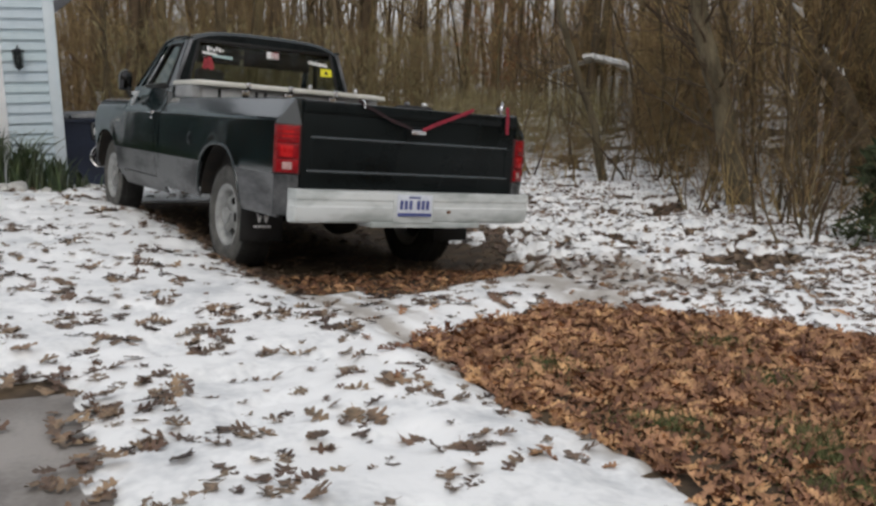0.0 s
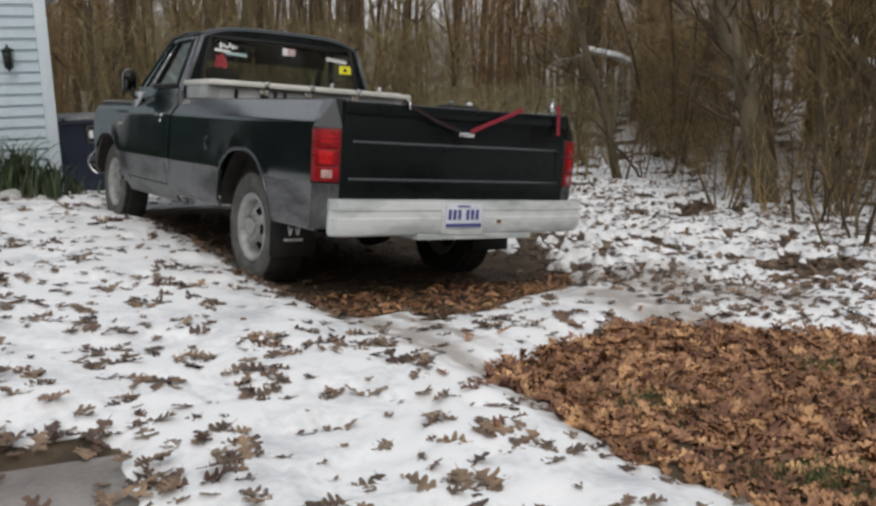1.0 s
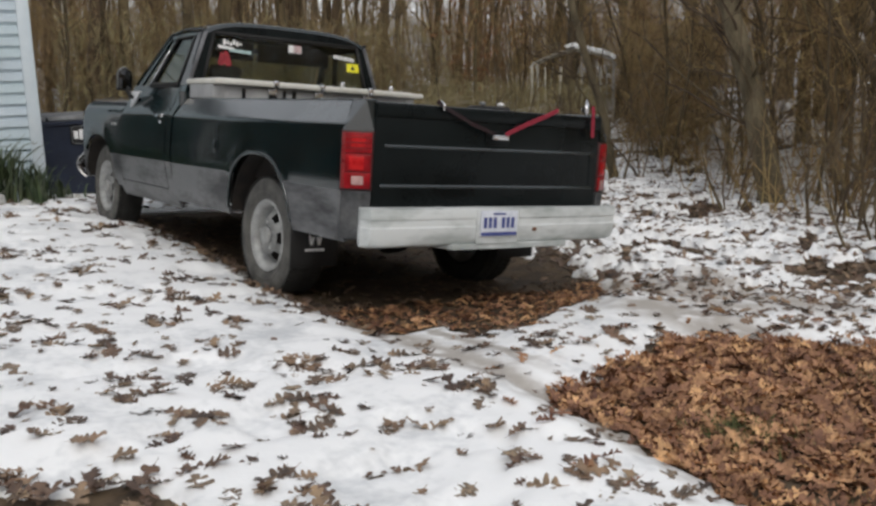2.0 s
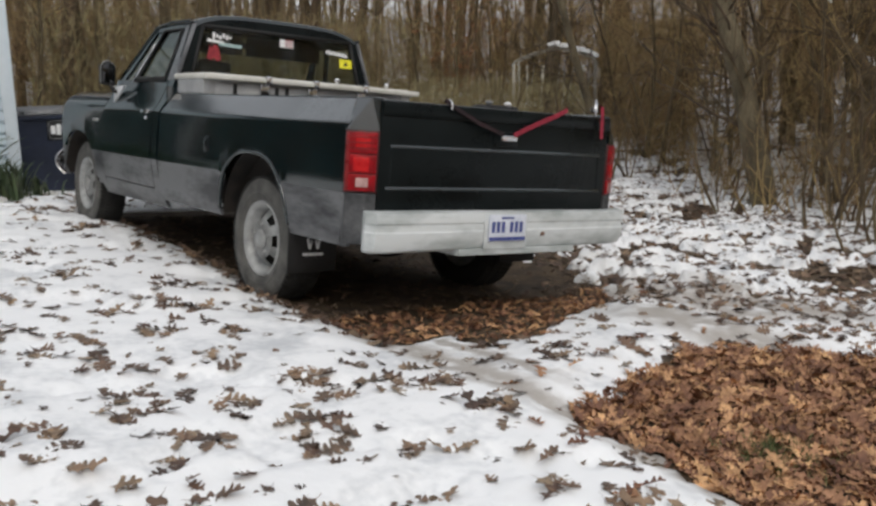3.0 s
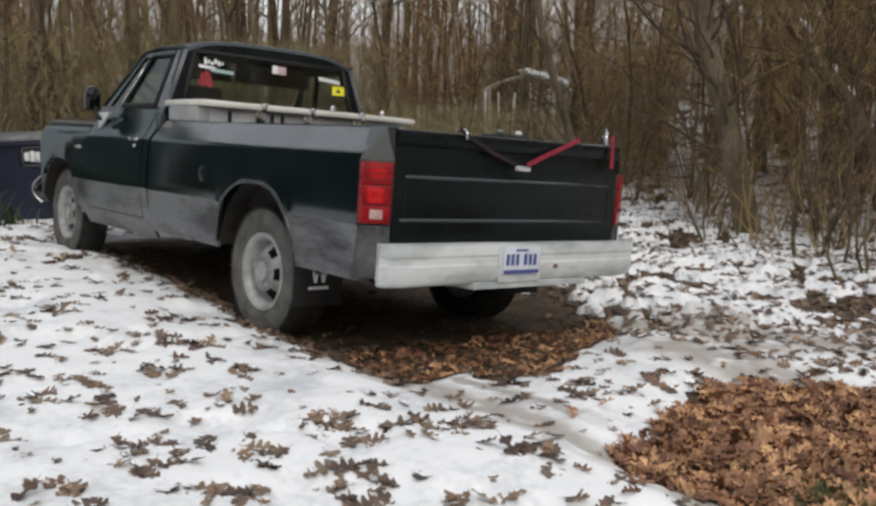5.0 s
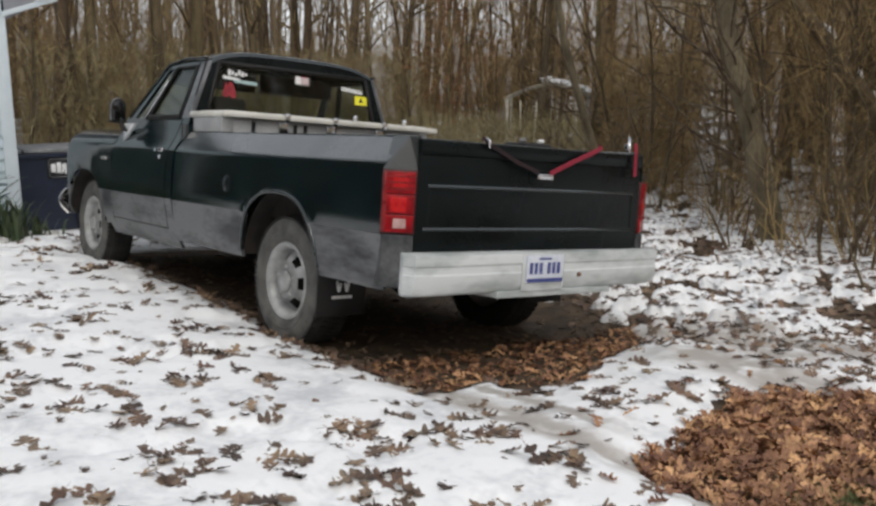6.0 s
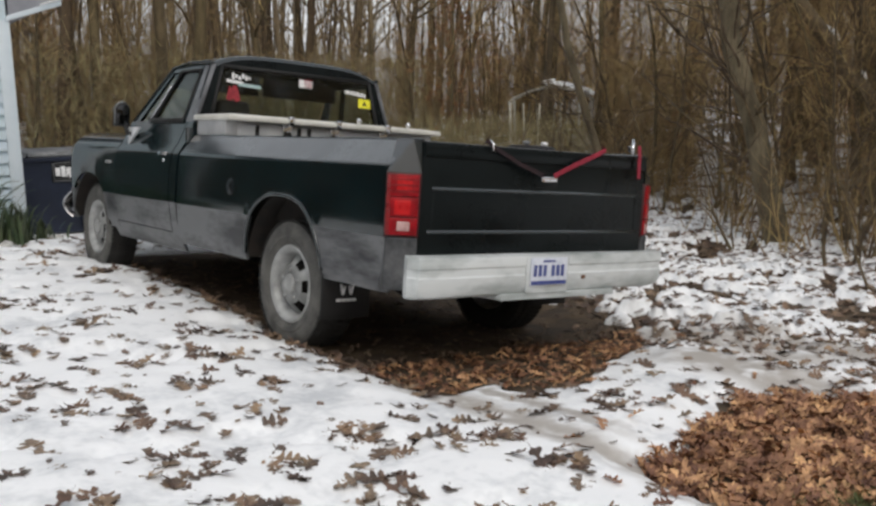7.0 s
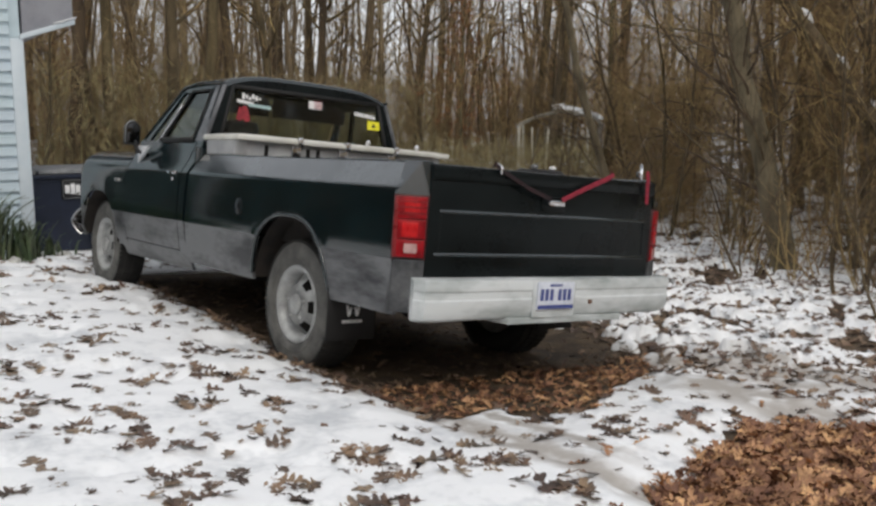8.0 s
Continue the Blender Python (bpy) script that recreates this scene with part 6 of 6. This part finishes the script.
# dark many-stemmed shrubs in front of the wood
def shrub(seed, stems, height):
    r = random.Random(seed)
    thick, fine = [], []
    for _ in range(max(4, stems * 2 // 3)):
        L = limb((r.gauss(0, 0.10), r.gauss(0, 0.10), -0.05), (r.gauss(0, 0.32), r.gauss(0, 0.32), 1), height * r.uniform(0.5, 1.1), r.uniform(0.012, 0.028), 0.005, 6, r, 0.13, 0.02)
        thick.append(L)
        for _ in range(5):
            j = r.randrange(2, 6)
            q = np.array(L[0][j])
            T = limb(q, side_dir(np.array(L[0][j + 1]) - q, r, r.uniform(0.4, 1.0)), r.uniform(0.3, 0.9), 0.006, 0.002, 3, r, 0.2, 0.03)
            fine.append(T)
            q = np.array(T[0][1])
            fine.append(limb(q, side_dir(np.array(T[0][2]) - q, r, 0.8), r.uniform(0.15, 0.4), 0.003, 0.0015, 2, r, 0.2, 0.03))
    ob = tagged(new("shrub"), "dark bare many-stemmed shrub standing in patchy snow", "shrub", group="shrubs at the wood's edge")
    v, f = skin(thick, 5)
    new("stem", array_mesh("stem", v, f, DARK_BARK)).parent = ob
    v, f = skin(fine, 3)
    new("crown", array_mesh("crown", v, f, DARK_BARK)).parent = ob
    return ob


for i, (x, y, n, ht) in enumerate(((5.1, -0.25, 8, 1.9), (6.0, 0.1, 9, 2.3), (6.9, 0.7, 8, 2.2), (5.25, 1.0, 6, 1.8), (7.3, 2.6, 6, 2.4), (8.6, 3.6, 6, 2.6), (9.2, 5.4, 6, 2.6), (4.5, -1.0, 6, 1.5), (6.2, 5.4, 5, 1.7), (5.2, 6.3, 5, 1.8), (7.6, 5.9, 6, 2.0), (6.9, 3.9, 5, 1.6))):
    stand(shrub(500 + i, n, ht), x, y, 30 * i)


def slivers(count, h0, h1, near, far, zlo, zhi, w, ln, upright):
    """Thin three-cornered twigs and stems, far off, as arrays."""
    g = np.random.default_rng(int(count + h1 * 10))
    h = np.radians(g.uniform(h0, h1, count))
    hd = np.degrees(h)
    e = np.interp(hd, [a for a, _ in EDGE], [b for _, b in EDGE])
    d = e + near + (far - near) * g.random(count) ** 0.8
    x, y = EYE0[0] + d * np.sin(h), EYE0[1] + d * np.cos(h)
    z = gz(x, y) + zlo + (zhi - zlo) * g.random(count) ** 1.4
    dr = g.normal(0, 1, (count, 3)) * np.array([1 - upright, 1 - upright, 0.3])
    dr[:, 2] += upright
    dr /= np.linalg.norm(dr, axis=1)[:, None]
    L = g.uniform(*ln, count)[:, None]
    W = g.uniform(*w, count)[:, None]
    c = np.stack([x, y, z], 1)
    sidev = np.stack([np.cos(h), -np.sin(h), np.zeros(count)], 1)
    dep = np.stack([np.sin(h), np.cos(h), np.zeros(count)], 1)
    a = c - sidev * W / 2
    b = c + sidev * W / 2
    m = c + dep * W / 2
    t = c + dr * L
    v = np.stack([a, b, m, t], 1).reshape(-1, 3)
    k = np.arange(count)[:, None] * 4
    f = np.concatenate([k + np.array([[0, 1, 3]]), k + np.array([[1, 2, 3]]), k + np.array([[2, 0, 3]])])
    return v, f


v, f = slivers(120000, 8, 43, 4, 40, 0.0, 4.0, (0.007, 0.020), (0.2, 0.7), 0.12)
v3, f3 = slivers(30000, 8, 25, 5, 26, 2.5, 9.0, (0.008, 0.022), (0.2, 0.8), 0.3)
v, f = np.concatenate([v, v3]), np.concatenate([f, f3 + len(v)])
v3, f3 = slivers(44000, 8, 27, 3, 20, 0.2, 5.5, (0.006, 0.018), (0.12, 0.5), 0.2)
v, f = np.concatenate([v, v3]), np.concatenate([f, f3 + len(v)])
v2, f2 = slivers(50000, 43, 80, 12, 44, 1.2, 6.0, (0.009, 0.024), (0.3, 1.0), 0.12)
v, f = np.concatenate([v, v2]), np.concatenate([f, f2 + len(v)])
tagged(new("undergrowth", array_mesh("undergrowth", v, f, BRUSHM, smooth=False)), "dense brown winter undergrowth deep in the wood", "undergrowth", kind="stuff")
v, f = slivers(30000, 30, 80, 3.0, 17, 1.3, 5.6, (0.006, 0.014), (0.25, 0.75), 0.1)
v2, f2 = slivers(44000, 42, 82, 3.5, 16, 1.1, 4.8, (0.006, 0.015), (0.2, 0.7), 0.1)
v, f = np.concatenate([v, v2]), np.concatenate([f, f2 + len(v)])
v2, f2 = slivers(32000, 47.5, 80, 0.8, 9, 0.7, 3.9, (0.005, 0.011), (0.15, 0.6), 0.0)
v, f = np.concatenate([v, v2]), np.concatenate([f, f2 + len(v)])
tagged(new("undergrowth", array_mesh("undergrowth", v, f, TWIG, smooth=False)), "tangled fine twigs at the wood's edge", "undergrowth", kind="stuff")
v, f = slivers(110000, 6, 40.5, 1.5, 15, 0.0, 2.9, (0.006, 0.016), (0.12, 0.42), 0.2)
tagged(new("undergrowth", array_mesh("undergrowth", v, f, BROWN_BRUSH, smooth=False)), "thick brown brush between the trees", "undergrowth", kind="stuff")
v, f = slivers(20000, 47.6, 52.5, 2.5, 13, 0.0, 2.4, (0.007, 0.018), (0.18, 0.55), 0.15)
v2, f2 = slivers(26000, 40.5, 48, 2.0, 15, 0.0, 2.8, (0.008, 0.022), (0.2, 0.6), 0.15)
v, f = np.concatenate([v, v2]), np.concatenate([f, f2 + len(v)])
tagged(new("undergrowth", array_mesh("undergrowth", v, f, TWIG, smooth=False)), "low brown thicket under the trees", "undergrowth", kind="stuff")
v, f = slivers(12000, 35, 46.3, -10, -1, 0.05, 1.2, (0.006, 0.015), (0.2, 0.6), 0.25)
tagged(new("undergrowth", array_mesh("undergrowth", v, f, OLIVE, smooth=False)), "low olive-brown bramble growing through snow", "undergrowth", kind="stuff")
v2, f2 = slivers(28000, 35, 50, 3.0, 20, 2.5, 9.0, (0.008, 0.020), (0.10, 0.40), 0.0)
v, f = slivers(26000, 38, 80, 2.0, 12, 0.8, 4.2, (0.005, 0.013), (0.15, 0.55), 0.0)
v, f = np.concatenate([v, v2]), np.concatenate([f, f2 + len(v)])
tagged(new("undergrowth", array_mesh("undergrowth", v, f, RED_TWIG, smooth=False)), "reddish brown twig tangle at the wood's edge", "undergrowth", kind="stuff")

v, f = slivers(60000, 82, 352, 12, 45, 0.0, 9.0, (0.06, 0.18), (0.8, 3.0), 0.55)
tagged(new("undergrowth", array_mesh("undergrowth", v, f, BRUSHM, smooth=False)), "brown winter undergrowth on the other side of the drive", "undergrowth", kind="stuff")

# added out of view: a dark mass for the bed side to reflect
v, f = slivers(34000, -80, -6, 0.0, 14, 0.0, 7.0, (0.05, 0.14), (0.6, 2.2), 0.45)
tagged(new("undergrowth", array_mesh("undergrowth", v, f, DARK_BARK, smooth=False)), "unseen dark brush added to darken reflections in the pickup", "undergrowth", kind="stuff")

# deep wood: plain stems, too many to count, all round
lines = []
for i in range(330):
    h = wr.uniform(11, 80)
    d = edge(h) + wr.uniform(8, 62)
    x, y = spot(h, d)
    rr = 0.035 + 0.15 * wr.random() ** 2
    L = limb((x, y, float(gz(x, y)) - 0.2), (wr.gauss(0, 0.10), wr.gauss(0, 0.10), 1), wr.uniform(8, 15), rr, rr * 0.3, 7, wr, 0.05, 0.03)
    lines.append(L)
    for _ in range(11):
        j = wr.randrange(1, 7)
        q = np.array(L[0][j])
        lines.append(limb(q, side_dir(np.array(L[0][j + 1]) - q, wr, wr.uniform(0.4, 1.0)), wr.uniform(1, 4), rr * 0.35, 0.01, 3, wr, 0.18, 0.05))
for i in range(90):
    h = wr.uniform(13, 43)
    d = edge(h) + wr.uniform(4, 40)
    x, y = spot(h, d)
    rr = 0.04 + 0.16 * wr.random() ** 2
    L = limb((x, y, float(gz(x, y)) - 0.2), (wr.gauss(0, 0.08), wr.gauss(0, 0.08), 1), wr.uniform(9, 14), rr, rr * 0.35, 7, wr, 0.04, 0.03)
    lines.append(L)
    for _ in range(8):
        j = wr.randrange(2, 7)
        q = np.array(L[0][j])
        lines.append(limb(q, side_dir(np.array(L[0][j + 1]) - q, wr, wr.uniform(0.4, 1.0)), wr.uniform(1, 3), rr * 0.35, 0.01, 3, wr, 0.2, 0.05))
for i in range(260):
    h = wr.uniform(80, 354)
    d = wr.uniform(26, 60)
    x, y = spot(h, d)
    rr = wr.uniform(0.06, 0.2)
    L = limb((x, y, float(gz(x, y)) - 0.2), (wr.gauss(0, 0.06), wr.gauss(0, 0.06), 1), wr.uniform(7, 11), rr, rr * 0.3, 6, wr, 0.05, 0.03)
    lines.append(L)
    for _ in range(5):
        j = wr.randrange(1, 6)
        q = np.array(L[0][j])
        lines.append(limb(q, side_dir(np.array(L[0][j + 1]) - q, wr, wr.uniform(0.4, 1.0)), wr.uniform(1, 4), rr * 0.35, 0.01, 3, wr, 0.18, 0.05))
v, f = skin(lines, 4)
tagged(new("deep_wood", array_mesh("deep_wood", v, f, BARK_FAR)), "deep bare winter wood of many thin trunks", "woodland", kind="stuff")


# ---- evergreens and trees that keep their leaves ----
def needle_mass(seed, n, sx, sy, height, size, material, name):
    r = np.random.default_rng(seed)
    t = r.random(n) ** 0.8
    a, rad = r.uniform(0, 6.283, n), np.sqrt(r.random(n)) * (1 - t * 0.75) * (0.8 + 0.4 * np.sin(9 * t + seed))
    c = np.stack([sx * rad * np.cos(a), sy * rad * np.sin(a), height * (0.06 + 0.94 * t)], 1)
    d = r.normal(0, 1, (n, 3)) + np.stack([np.cos(a), np.sin(a), np.full(n, 0.3)], 1)
    d /= np.linalg.norm(d, axis=1)[:, None]
    w = np.cross(d, r.normal(0, 1, (n, 3)))
    w /= np.linalg.norm(w, axis=1)[:, None]
    L = size * r.uniform(0.6, 1.4, n)[:, None]
    v = np.stack([c - w * L * 0.12, c + w * L * 0.12, c + d * L + w * L * 0.05, c + d * L - w * L * 0.05], 1).reshape(-1, 3)
    return array_mesh(name, v, np.arange(4 * n).reshape(-1, 4), material, smooth=False)


def evergreen(seed, x, y, sx, height, n, size):
    ob = tagged(new("evergreen_shrub"), "dull green evergreen shrub at the edge of the wood", "shrub", group="evergreens")
    stand(ob, x, y)
    new("foliage", needle_mass(seed, n, sx, sx, height, size, NEEDLE, "foliage")).parent = ob
    part("stem", tube([(0, 0, -0.1), (0.02, 0, height * 0.5), (0, 0, height * 0.9)], [0.05 * height / 2, 0.03 * height / 2, 0.008], 6), BARK, ob)


evergreen(1, 5.15, -1.42, 0.42, 1.0, 1500, 0.12)
v, f = slivers(20000, 14, 37, 0, 9, 0.0, 2.8, (0.008, 0.024), (0.2, 0.6), 0.35)
tagged(new("undergrowth", array_mesh("undergrowth", v, f, OLIVE, smooth=False)), "olive-brown scrub beyond the pickup", "undergrowth", kind="stuff")
for i, (h, d, ht, wd) in enumerate(((38.5, 26, 5.2, 1.9), (47.5, 30, 6.0, 2.2), (15.5, 26, 4.5, 2.0))):
    x, y = spot(h, d)
    ob = tagged(stand(tree(400 + i, ht * 1.3, 0.05, 0.2, 30, 4), x, y), "young tree still holding russet dead leaves", "tree", group="russet trees")
    m = needle_mass(60 + i, 900, wd, wd, ht, 0.12, RUSSET, "leaves")
    new("leaves", m).parent = ob
